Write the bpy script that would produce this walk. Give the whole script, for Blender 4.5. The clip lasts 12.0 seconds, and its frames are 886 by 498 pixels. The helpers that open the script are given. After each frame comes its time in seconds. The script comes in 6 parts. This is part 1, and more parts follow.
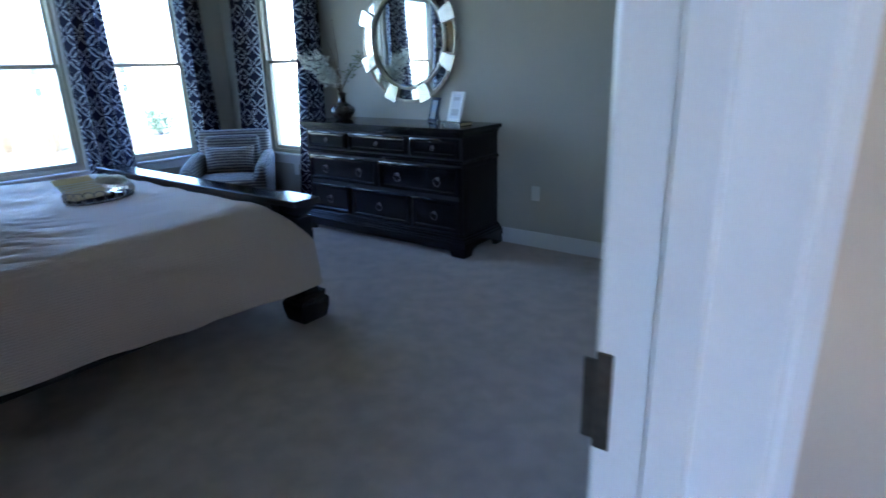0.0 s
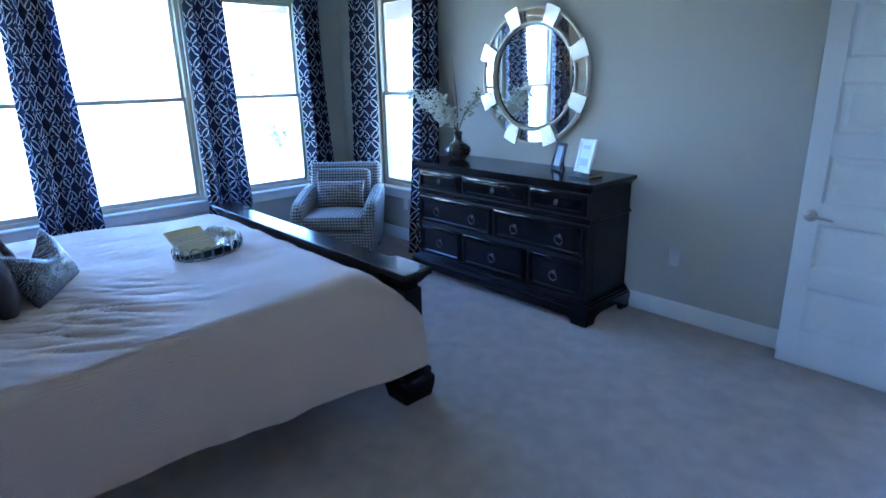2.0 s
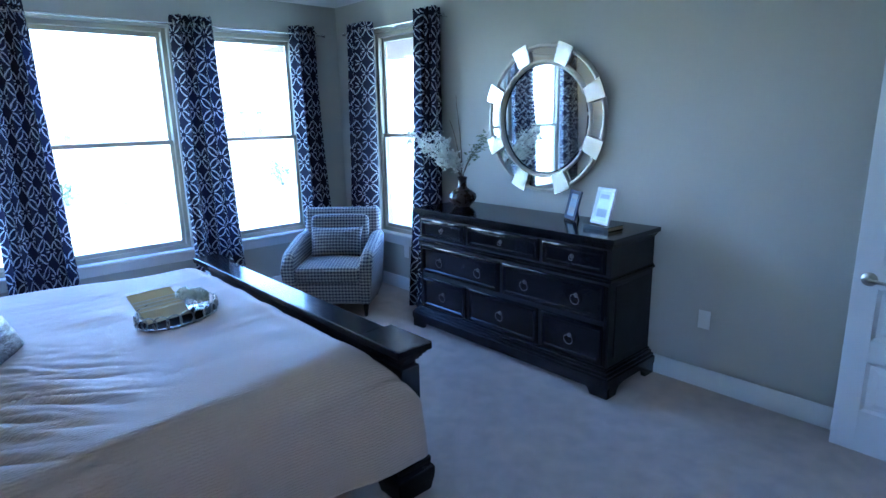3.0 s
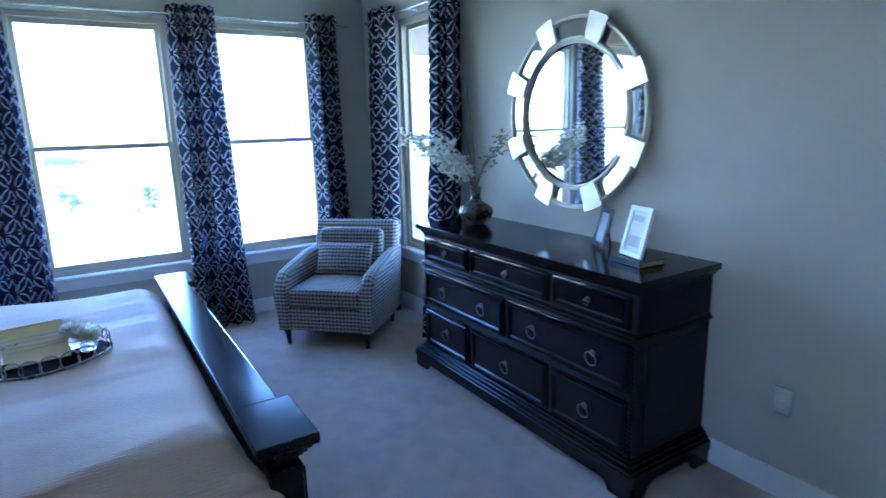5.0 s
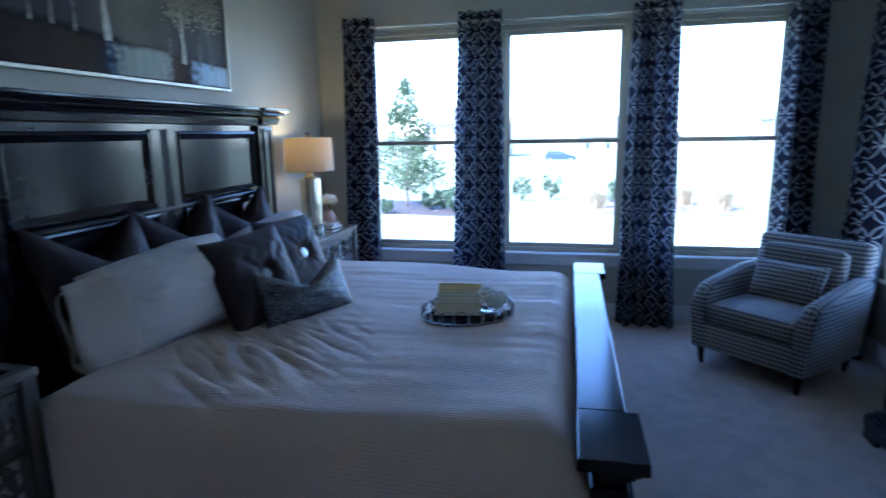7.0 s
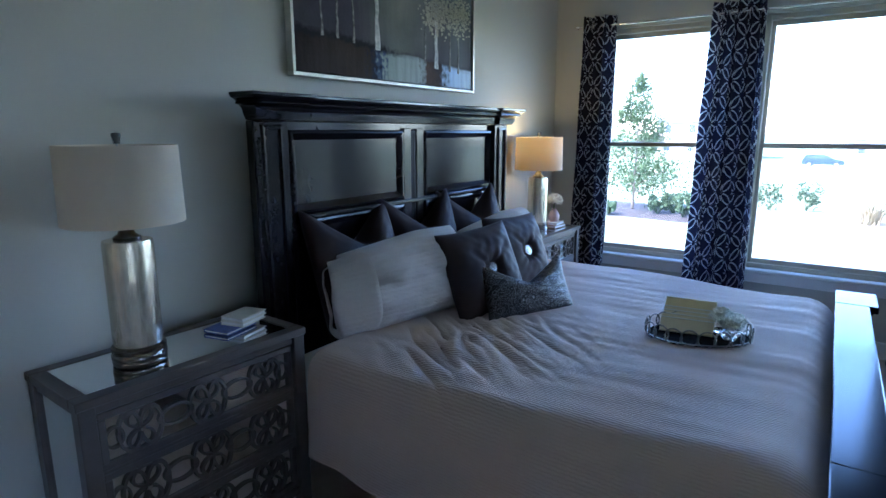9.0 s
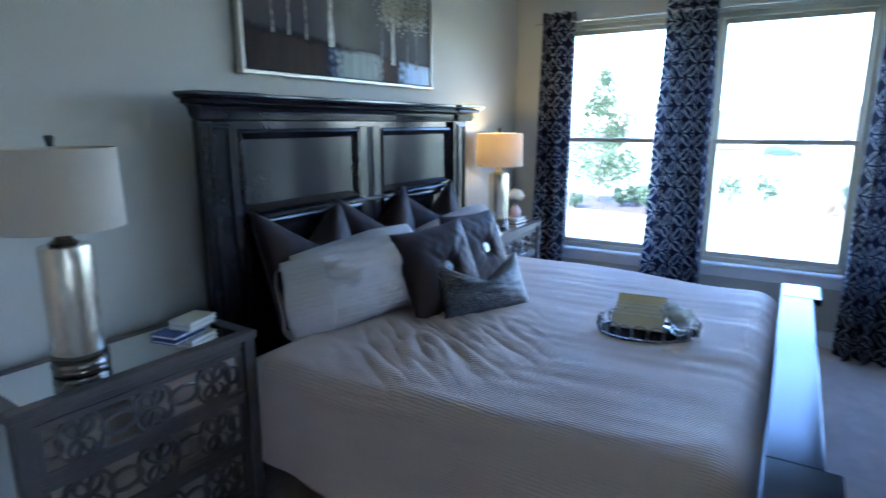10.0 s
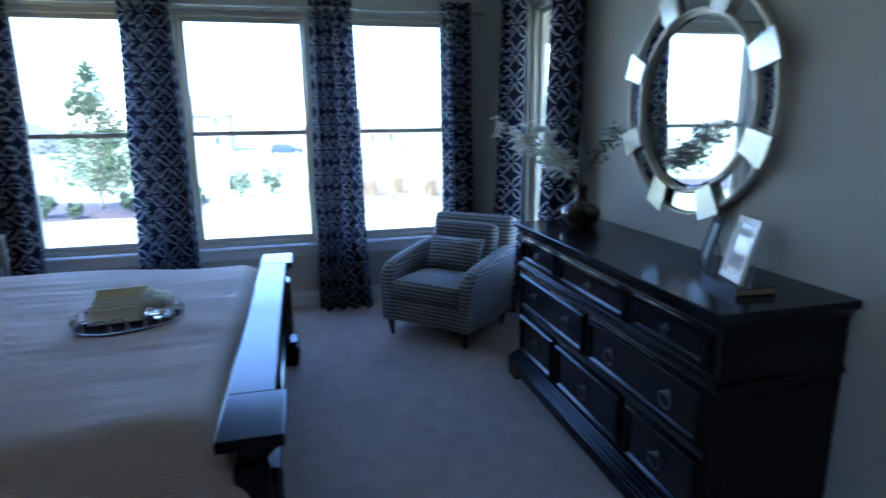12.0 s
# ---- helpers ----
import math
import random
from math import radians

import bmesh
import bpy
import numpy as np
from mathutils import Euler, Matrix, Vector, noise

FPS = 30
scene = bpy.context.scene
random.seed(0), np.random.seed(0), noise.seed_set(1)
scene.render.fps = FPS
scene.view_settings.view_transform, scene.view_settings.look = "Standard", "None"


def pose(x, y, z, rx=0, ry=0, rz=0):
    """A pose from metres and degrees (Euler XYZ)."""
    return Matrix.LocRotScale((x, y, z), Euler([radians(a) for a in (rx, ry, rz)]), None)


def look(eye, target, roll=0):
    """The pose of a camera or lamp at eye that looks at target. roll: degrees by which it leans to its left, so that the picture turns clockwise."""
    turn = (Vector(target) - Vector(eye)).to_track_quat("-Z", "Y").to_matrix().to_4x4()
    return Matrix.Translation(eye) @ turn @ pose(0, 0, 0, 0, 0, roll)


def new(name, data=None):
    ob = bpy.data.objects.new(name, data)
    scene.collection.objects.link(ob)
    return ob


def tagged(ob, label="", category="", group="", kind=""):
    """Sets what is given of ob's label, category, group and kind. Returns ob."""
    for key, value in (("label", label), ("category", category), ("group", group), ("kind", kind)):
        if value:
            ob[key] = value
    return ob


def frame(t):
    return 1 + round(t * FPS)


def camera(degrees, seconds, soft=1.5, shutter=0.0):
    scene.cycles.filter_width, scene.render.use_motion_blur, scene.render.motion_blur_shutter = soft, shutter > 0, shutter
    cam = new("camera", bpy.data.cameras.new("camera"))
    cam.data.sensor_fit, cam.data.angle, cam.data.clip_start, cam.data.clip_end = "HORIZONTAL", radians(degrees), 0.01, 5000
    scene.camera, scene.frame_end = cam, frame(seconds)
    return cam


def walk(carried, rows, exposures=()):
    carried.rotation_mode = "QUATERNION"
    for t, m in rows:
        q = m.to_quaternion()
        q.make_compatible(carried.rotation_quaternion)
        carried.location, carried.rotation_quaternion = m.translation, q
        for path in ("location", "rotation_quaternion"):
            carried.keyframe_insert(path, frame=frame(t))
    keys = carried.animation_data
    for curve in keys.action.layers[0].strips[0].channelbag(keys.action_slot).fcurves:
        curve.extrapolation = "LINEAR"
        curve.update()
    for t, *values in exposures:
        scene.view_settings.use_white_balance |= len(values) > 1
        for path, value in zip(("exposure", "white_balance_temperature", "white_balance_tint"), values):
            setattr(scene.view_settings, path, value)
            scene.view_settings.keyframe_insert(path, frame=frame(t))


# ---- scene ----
cam = camera(75.3, 12.0, shutter=0.45)
PATH = [
    (0, (0.739, 0.544, 1.4), (-0.412, 2.062, 0.79), -1.5),
    (0.5, (0.625, 0.554, 1.418), (-0.667, 1.96, 0.822), -1.1),
    (0.8, (0.554, 0.575, 1.477), (-0.757, 1.96, 0.873), -1.0),
    (1, (0.546, 0.62, 1.514), (-0.79, 1.978, 0.906), -1.2),
    (1.5, (0.431, 0.726, 1.584), (-0.94, 2.048, 0.974), -1.3),
    (2, (0.337, 0.849, 1.633), (-1.075, 2.143, 1.057), -1.2),
    (2.5, (0.172, 1.004, 1.673), (-1.27, 2.295, 1.17), -1.3),
    (3, (0.036, 1.146, 1.669), (-1.408, 2.451, 1.21), -1.2),
    (5, (-0.229, 2.164, 1.59), (-1.883, 3.202, 1.16), -1.5),
    (5.5, (-0.337, 2.321, 1.564), (-2.138, 3.081, 1.145), -1.4),
    (6, (-0.381, 2.428, 1.562), (-2.297, 2.825, 1.147), -1.7),
    (6.5, (-0.386, 2.469, 1.54), (-2.346, 2.433, 1.144), -1.4),
    (7, (-0.323, 2.438, 1.553), (-2.237, 2.011, 1.159), -1.0),
    (7.5, (-0.26, 2.415, 1.57), (-2.093, 1.72, 1.175), -0.5),
    (9.5, (-0.311, 2.403, 1.585), (-1.914, 1.274, 1.186), -0.1),
    (10, (-0.336, 2.464, 1.608), (-2.005, 1.448, 1.184), -0.1),
    (10.5, (-0.34, 2.555, 1.574), (-2.211, 1.988, 1.155), -0.5),
    (11, (-0.285, 2.578, 1.598), (-2.23, 2.418, 1.163), -0.9),
    (11.5, (-0.254, 2.636, 1.582), (-2.201, 2.77, 1.147), -1.0),
    (12, (-0.235, 2.751, 1.542), (-2.133, 3.212, 1.111), -0.8),
]
walk(cam, [(t, look(eye, target, roll)) for t, eye, target, roll in PATH], [(0, 4.15, 5170, 21), (0.5, 4.3, 4670, 23), (2.5, 4.9, 4670, 23), (5, 4.8, 4790, 23), (5.5, 4.8, 4810, 23), (6, 4.7, 4840, 23), (6.5, 4.1, 4780, 23), (7, 3.7, 4820, 23), (7.6, 3.65, 4900, 23), (9.5, 4.2, 5170, 23), (10.25, 4.45, 5010, 23), (11, 4.2, 4970, 23), (11.5, 3.95, 4970, 23), (12, 3.7, 5040, 23)])

# ---------------------------------------------------------------- light
SUN_ELEV, SUN_AZ = 48.0, 128.0  # azimuth clockwise from +y: the sun stands behind the house
world = bpy.data.worlds.new("sky")
scene.world = world
world.use_nodes = True
wn = world.node_tree
sky = wn.nodes.new("ShaderNodeTexSky")
sky.sky_type = "NISHITA"
sky.sun_disc = False
sky.sun_elevation, sky.sun_rotation = radians(SUN_ELEV), radians(SUN_AZ)
sky.air_density, sky.dust_density, sky.ozone_density = 1.0, 0.15, 3.0
wn.nodes["Background"].inputs[1].default_value = 0.15
wn.links.new(sky.outputs[0], wn.nodes["Background"].inputs[0])
sun = new("sun", bpy.data.lights.new("sun", "SUN"))
sun.data.energy, sun.data.angle, sun.data.color = 2.6, radians(0.55), (1.0, 0.94, 0.86)
az, el = radians(SUN_AZ), radians(SUN_ELEV)
sun.matrix_world = look((0, 0, 30), Vector((0, 0, 30)) - Vector((math.sin(az) * math.cos(el), math.cos(az) * math.cos(el), math.sin(el))))

# ---------------------------------------------------------------- materials


def mat(name, col, rough=0.5, metal=0.0, var=0.12, scale=6.0, bump=0.0, bscale=150.0, coat=0.0, sheen=0.0, spec=0.5, detail=5.0, rvar=0.08):
    """Principled surface with two scales of tone, roughness wear and fine relief."""
    m = bpy.data.materials.new(name)
    m.use_nodes = True
    t = m.node_tree
    n, l = t.nodes, t.links
    b = n["Principled BSDF"]
    tc = n.new("ShaderNodeTexCoord")
    big, fine = n.new("ShaderNodeTexNoise"), n.new("ShaderNodeTexNoise")
    big.inputs["Scale"].default_value, big.inputs["Detail"].default_value = scale, detail
    fine.inputs["Scale"].default_value, fine.inputs["Detail"].default_value = bscale, 3.0
    for x in (big, fine):
        l.new(tc.outputs["Object"], x.inputs["Vector"])
    add = n.new("ShaderNodeMath")
    add.operation = "MULTIPLY_ADD"
    l.new(fine.outputs["Fac"], add.inputs[0])
    add.inputs[1].default_value = 0.5
    l.new(big.outputs["Fac"], add.inputs[2])
    ramp = n.new("ShaderNodeMapRange")
    l.new(add.outputs[0], ramp.inputs["Value"])
    ramp.inputs["From Min"].default_value, ramp.inputs["From Max"].default_value = 0.45, 1.05
    ramp.inputs["To Min"].default_value, ramp.inputs["To Max"].default_value = 1 - var, 1 + var
    mul = n.new("ShaderNodeVectorMath")
    mul.operation = "SCALE"
    mul.inputs[0].default_value = col[:3]
    l.new(ramp.outputs[0], mul.inputs["Scale"])
    l.new(mul.outputs[0], b.inputs["Base Color"])
    rr = n.new("ShaderNodeMapRange")
    l.new(big.outputs["Fac"], rr.inputs["Value"])
    rr.inputs["From Min"].default_value, rr.inputs["From Max"].default_value = 0.3, 0.7
    rr.inputs["To Min"].default_value, rr.inputs["To Max"].default_value = max(0.02, rough - rvar * rough * 2), min(1, rough + rvar * rough * 2)
    l.new(rr.outputs[0], b.inputs["Roughness"])
    b.inputs["Metallic"].default_value = metal
    b.inputs["Coat Weight"].default_value = coat
    b.inputs["Coat Roughness"].default_value = 0.2
    b.inputs["Sheen Weight"].default_value = sheen
    b.inputs["Specular IOR Level"].default_value = spec
    if bump:
        bp = n.new("ShaderNodeBump")
        bp.inputs["Strength"].default_value, bp.inputs["Distance"].default_value = bump, 0.004
        l.new(fine.outputs["Fac"], bp.inputs["Height"])
        l.new(bp.outputs[0], b.inputs["Normal"])
    return m


def nodes_of(m):
    return m.node_tree.nodes, m.node_tree.links, m.node_tree.nodes["Principled BSDF"]


def mathn(n, l, op, a, b=None, c=None):
    x = n.new("ShaderNodeMath")
    x.operation = op
    for i, v in enumerate((a, b, c)):
        if v is None:
            continue
        if isinstance(v, (int, float)):
            x.inputs[i].default_value = v
        else:
            l.new(v, x.inputs[i])
    return x.outputs[0]


def mixcol(n, l, fac, a, b):
    x = n.new("ShaderNodeMix")
    x.data_type = "RGBA"
    l.new(fac, x.inputs["Factor"])
    for i, v in (("A", a), ("B", b)):
        s = [q for q in x.inputs if q.name == i and q.type == "RGBA"][0]
        if isinstance(v, tuple):
            s.default_value = (*v[:3], 1)
        else:
            l.new(v, s)
    return [q for q in x.outputs if q.type == "RGBA"][0]


M_WALL = mat("grey_wall_paint", (0.50, 0.482, 0.42), 0.62, var=0.03, scale=1.5, bump=0.10, bscale=420)
# beige pushed warmer so these unseen walls bounce warm light into the bedroom
M_HALL = mat("warm_hall_paint", (0.68, 0.55, 0.40), 0.62, var=0.03, scale=1.5, bump=0.10, bscale=420)
M_CEIL = mat("ceiling_paint", (0.84, 0.81, 0.76), 0.8, var=0.03, bump=0.25, bscale=120)
M_TRIM = mat("white_trim_paint", (0.78, 0.78, 0.77), 0.35, var=0.03, bump=0.04)
M_SASH = mat("almond_vinyl", (0.52, 0.48, 0.37), 0.4, var=0.04, bump=0.03)
M_DOOR = mat("white_door_paint", (0.76, 0.76, 0.77), 0.38, var=0.03, bump=0.05, bscale=300)
M_ESP = mat("espresso_wood", (0.009, 0.008, 0.012), 0.16, var=0.35, scale=3, bump=0.012, bscale=90, coat=0.03, spec=0.30)
M_ESPD = mat("espresso_wood_side", (0.008, 0.007, 0.009), 0.45, var=0.35, scale=3, bump=0.06, bscale=90, spec=0.3)
M_PEWTER = mat("aged_pewter_metal", (0.15, 0.135, 0.12), 0.35, metal=1.0, var=0.3, scale=30)
M_NICKEL = mat("satin_nickel", (0.52, 0.49, 0.45), 0.28, metal=1.0, var=0.1)
M_CHROME = mat("polished_chrome", (0.72, 0.72, 0.72), 0.1, metal=1.0, var=0.05)
M_SILVERLEAF = mat("champagne_silver_frame", (0.60, 0.56, 0.48), 0.42, metal=0.45, var=0.12, scale=14, bump=0.1)
M_NSFRAME = mat("pewter_stained_wood", (0.10, 0.083, 0.072), 0.42, metal=0.15, var=0.3, scale=9, bump=0.08, bscale=200)
M_MIRROR = mat("mirror_glass", (0.86, 0.88, 0.88), 0.03, metal=1.0, var=0.01, rvar=0.0)
# matt black: the shadow inside the tray is put into its colour
M_TRAYDARK = mat("tray_shade_black", (0.008, 0.0075, 0.008), 0.75, metal=0.0, var=0.05, spec=0.03)
M_TABMIRROR = mat("bevelled_mirror_tab", (0.80, 0.80, 0.76), 0.22, metal=0.85, var=0.06)
M_PLATE = mat("outlet_plastic", (0.78, 0.78, 0.75), 0.35, var=0.02)
M_DARKPLASTIC = mat("black_lacquer", (0.02, 0.02, 0.022), 0.2, var=0.1)
M_PAPER = mat("cream_card", (0.78, 0.66, 0.38), 0.75, var=0.06, bump=0.05)
M_CARD = mat("ivory_envelope", (0.74, 0.65, 0.46), 0.7, var=0.05)
M_WHITEPAPER = mat("white_paper", (0.80, 0.80, 0.78), 0.6, var=0.03)
M_PETAL = mat("white_petals", (0.86, 0.85, 0.79), 0.6, var=0.08, scale=40)
_n, _l, _b = M_PETAL.node_tree.nodes, M_PETAL.node_tree.links, M_PETAL.node_tree.nodes["Principled BSDF"]
_t, _x = _n.new("ShaderNodeBsdfTranslucent"), _n.new("ShaderNodeMixShader")
_t.inputs[0].default_value = (0.86, 0.86, 0.78, 1)
_x.inputs[0].default_value = 0.45
_l.new(_b.outputs[0], _x.inputs[1]), _l.new(_t.outputs[0], _x.inputs[2]), _l.new(_x.outputs[0], _n["Material Output"].inputs[0])
M_TWIG = mat("brown_twig", (0.10, 0.07, 0.05), 0.7, var=0.3, scale=60)
M_LEAFIN = mat("olive_leaf", (0.10, 0.13, 0.05), 0.55, var=0.3, scale=30)
M_BRONZE = mat("bronze_ceramic", (0.045, 0.03, 0.026), 0.28, var=0.4, scale=25, coat=0.5)
M_LEG = mat("dark_wood_leg", (0.02, 0.015, 0.012), 0.4, var=0.3)
M_CRYSTAL = mat("crystal_beads", (0.30, 0.29, 0.29), 0.22, metal=1.0, var=0.3, scale=90)
M_GUNMETAL = mat("gunmetal_nickel", (0.16, 0.145, 0.13), 0.22, metal=1.0, var=0.15, scale=20)
M_CANVASBACK = mat("canvas_edge", (0.05, 0.05, 0.05), 0.7)


def glass_mat(name, tint=(1, 1, 1), rough=0.0):
    m = bpy.data.materials.new(name)
    m.use_nodes = True
    n, l, b = nodes_of(m)
    b.inputs["Base Color"].default_value = (*tint, 1)
    b.inputs["Transmission Weight"].default_value = 1.0
    b.inputs["Roughness"].default_value = rough
    b.inputs["IOR"].default_value = 1.45
    return m


M_GLASS = glass_mat("clear_glass")


def pane_mat():
    """Thin window glass: clear, with a faint gloss."""
    m = bpy.data.materials.new("window_glass")
    m.use_nodes = True
    n, l, b = nodes_of(m)
    out = n["Material Output"]
    tr, gl, mx = n.new("ShaderNodeBsdfTransparent"), n.new("ShaderNodeBsdfGlossy"), n.new("ShaderNodeMixShader")
    tr.inputs[0].default_value = (0.93, 0.96, 0.95, 1)
    gl.inputs["Roughness"].default_value = 0.02
    mx.inputs[0].default_value = 0.04
    l.new(tr.outputs[0], mx.inputs[1])
    l.new(gl.outputs[0], mx.inputs[2])
    l.new(mx.outputs[0], out.inputs[0])
    return m


M_PANE = pane_mat()


def carpet_mat():
    m = mat("plush_carpet", (0.575, 0.47, 0.405), 0.95, var=0.10, scale=1.6, bump=0.0, bscale=260, sheen=0.25)
    n, l, b = nodes_of(m)
    tc = n.new("ShaderNodeTexCoord")
    tuft, foot = n.new("ShaderNodeTexNoise"), n.new("ShaderNodeTexNoise")
    tuft.inputs["Scale"].default_value, tuft.inputs["Detail"].default_value = 330, 2
    foot.inputs["Scale"].default_value, foot.inputs["Detail"].default_value, foot.inputs["Distortion"].default_value = 8.5, 7, 0.15
    l.new(tc.outputs["Object"], tuft.inputs[0])
    l.new(tc.outputs["Object"], foot.inputs[0])
    h = mathn(n, l, "MULTIPLY_ADD", foot.outputs["Fac"], 3.0, tuft.outputs["Fac"])
    tone = n.new("ShaderNodeMapRange")
    l.new(foot.outputs["Fac"], tone.inputs["Value"])
    tone.inputs["From Min"].default_value, tone.inputs["From Max"].default_value = 0.36, 0.62
    tone.inputs["To Min"].default_value, tone.inputs["To Max"].default_value = 0.89, 1.06
    speck = mathn(n, l, "MULTIPLY", tone.outputs[0], mathn(n, l, "MULTIPLY_ADD", tuft.outputs["Fac"], 0.7, 0.65))
    sc = n.new("ShaderNodeVectorMath")
    sc.operation = "SCALE"
    l.new(b.inputs["Base Color"].links[0].from_socket, sc.inputs[0])
    l.new(speck, sc.inputs["Scale"])
    l.new(sc.outputs[0], b.inputs["Base Color"])
    bp = n.new("ShaderNodeBump")
    bp.inputs["Strength"].default_value, bp.inputs["Distance"].default_value = 0.85, 0.012
    l.new(h, bp.inputs["Height"])
    l.new(bp.outputs[0], b.inputs["Normal"])
    return m


M_CARPET = carpet_mat()


def uvnodes(n, l):
    tc, sp = n.new("ShaderNodeTexCoord"), n.new("ShaderNodeSeparateXYZ")
    l.new(tc.outputs["UV"], sp.inputs[0])
    return tc, sp.outputs[0], sp.outputs[1]


def curtain_mat():
    """Navy cotton with a printed lattice of off-white leaf shapes that form circles."""
    m = mat("navy_lattice_print", (0.007, 0.0075, 0.028), 0.8, var=0.2, scale=10, bump=0.25, bscale=600, sheen=0.0)
    n, l, b = nodes_of(m)
    tc, u, v = uvnodes(n, l)
    cell = 0.205
    fu, fv = mathn(n, l, "DIVIDE", mathn(n, l, "ADD", u, v), cell), mathn(n, l, "DIVIDE", mathn(n, l, "SUBTRACT", u, v), cell)

    def dist(du, dv):
        a = mathn(n, l, "PINGPONG", mathn(n, l, "ADD", fu, du), 0.5)
        c = mathn(n, l, "PINGPONG", mathn(n, l, "ADD", fv, dv), 0.5)
        return a, c

    # rings about every lattice point overlap, so that four leaves show in each
    a, c = dist(0.0, 0.0)
    big, small = mathn(n, l, "MAXIMUM", a, c), mathn(n, l, "MINIMUM", a, c)
    far, wide = mathn(n, l, "SUBTRACT", 1.0, big), mathn(n, l, "SUBTRACT", 1.0, small)
    fac = None
    for p, q in ((big, small), (far, small), (big, wide)):
        d = mathn(n, l, "SQRT", mathn(n, l, "ADD", mathn(n, l, "MULTIPLY", p, p), mathn(n, l, "MULTIPLY", q, q)))
        ring = mathn(n, l, "LESS_THAN", mathn(n, l, "ABSOLUTE", mathn(n, l, "SUBTRACT", d, 0.668)), 0.036)
        fac = ring if fac is None else mathn(n, l, "MAXIMUM", fac, ring)
    # the leaves stop short of the points where four of them meet
    na, nc = mathn(n, l, "SUBTRACT", 0.5, a), mathn(n, l, "SUBTRACT", 0.5, c)
    gap = mathn(n, l, "SQRT", mathn(n, l, "ADD", mathn(n, l, "MULTIPLY", na, na), mathn(n, l, "MULTIPLY", nc, nc)))
    fac = mathn(n, l, "MULTIPLY", fac, mathn(n, l, "GREATER_THAN", gap, 0.14))
    wear = n.new("ShaderNodeTexNoise")
    wear.inputs["Scale"].default_value = 300
    l.new(tc.outputs["UV"], wear.inputs[0])
    fac = mathn(n, l, "MULTIPLY", fac, mathn(n, l, "MULTIPLY_ADD", wear.outputs["Fac"], 0.6, 0.62))
    old = b.inputs["Base Color"].links[0].from_socket
    l.new(mixcol(n, l, fac, old, (0.58, 0.59, 0.62)), b.inputs["Base Color"])
    # light cotton lets a little daylight through
    tl, mx, out = n.new("ShaderNodeBsdfTranslucent"), n.new("ShaderNodeMixShader"), n["Material Output"]
    l.new(b.inputs["Base Color"].links[0].from_socket, tl.inputs[0])
    mx.inputs[0].default_value = 0.32
    l.new(b.outputs[0], mx.inputs[1])
    l.new(tl.outputs[0], mx.inputs[2])
    l.new(mx.outputs[0], out.inputs[0])
    return m


M_CURTAIN = curtain_mat()


def check_mat():
    """Small navy and off-white woven check."""
    m = mat("navy_check_weave", (0.5, 0.5, 0.5), 0.85, var=0.1, bump=0.2, bscale=700, sheen=0.2)
    n, l, b = nodes_of(m)
    tc, u, v = uvnodes(n, l)
    p = 0.027
    su = mathn(n, l, "GREATER_THAN", mathn(n, l, "PINGPONG", u, p / 2), p * 0.25)
    sv = mathn(n, l, "GREATER_THAN", mathn(n, l, "PINGPONG", v, p / 2), p * 0.25)
    s = mathn(n, l, "MULTIPLY", mathn(n, l, "ADD", mathn(n, l, "MULTIPLY", su, 0.8), mathn(n, l, "MULTIPLY", sv, 1.2)), 0.5)
    l.new(mixcol(n, l, s, (0.36, 0.33, 0.285), (0.018, 0.02, 0.040)), b.inputs["Base Color"])
    return m


M_CHECK = check_mat()


def linen_mat(name, col, period, strength, sheen=0.15, bands="X"):
    """Bed cloth with fine crinkled ribs along its length."""
    m = mat(name, col, 0.72, var=0.05, scale=4, bscale=500, sheen=sheen)
    n, l, b = nodes_of(m)
    tc, u, v = uvnodes(n, l)
    w, ns = n.new("ShaderNodeTexWave"), n.new("ShaderNodeTexNoise")
    w.bands_direction = bands
    w.inputs["Scale"].default_value = 0.314 / period
    w.inputs["Distortion"].default_value, w.inputs["Detail"].default_value = 3.6, 3.0
    w.inputs["Detail Scale"].default_value = 2.5
    l.new(tc.outputs["UV"], w.inputs[0])
    bp = n.new("ShaderNodeBump")
    bp.inputs["Strength"].default_value, bp.inputs["Distance"].default_value = strength, 0.003
    l.new(w.outputs["Fac"], bp.inputs["Height"])
    l.new(bp.outputs[0], b.inputs["Normal"])
    return m


M_DUVET = linen_mat("taupe_crinkle_cotton", (0.58, 0.455, 0.39), 0.0105, 0.48)
M_KING = linen_mat("silver_grey_cotton", (0.58, 0.53, 0.51), 0.022, 0.55, bands="Y")
M_SHAM = mat("charcoal_satin", (0.034, 0.022, 0.024), 0.6, var=0.15, scale=7, bump=0.08, bscale=500, sheen=0.06, spec=0.22)


def lumbar_mat():
    m = mat("black_silver_jacquard", (0.03, 0.032, 0.04), 0.5, var=0.2)
    n, l, b = nodes_of(m)
    tc, u, v = uvnodes(n, l)
    vo = n.new("ShaderNodeTexVoronoi")
    vo.inputs["Scale"].default_value = 38
    l.new(tc.outputs["UV"], vo.inputs["Vector"])
    rings = mathn(n, l, "PINGPONG", vo.outputs["Distance"], 0.11)
    fac = mathn(n, l, "GREATER_THAN", rings, 0.088)
    l.new(mixcol(n, l, fac, (0.008, 0.009, 0.015), (0.42, 0.43, 0.45)), b.inputs["Base Color"])
    l.new(mathn(n, l, "MULTIPLY", fac, 0.3), b.inputs["Metallic"])
    return m


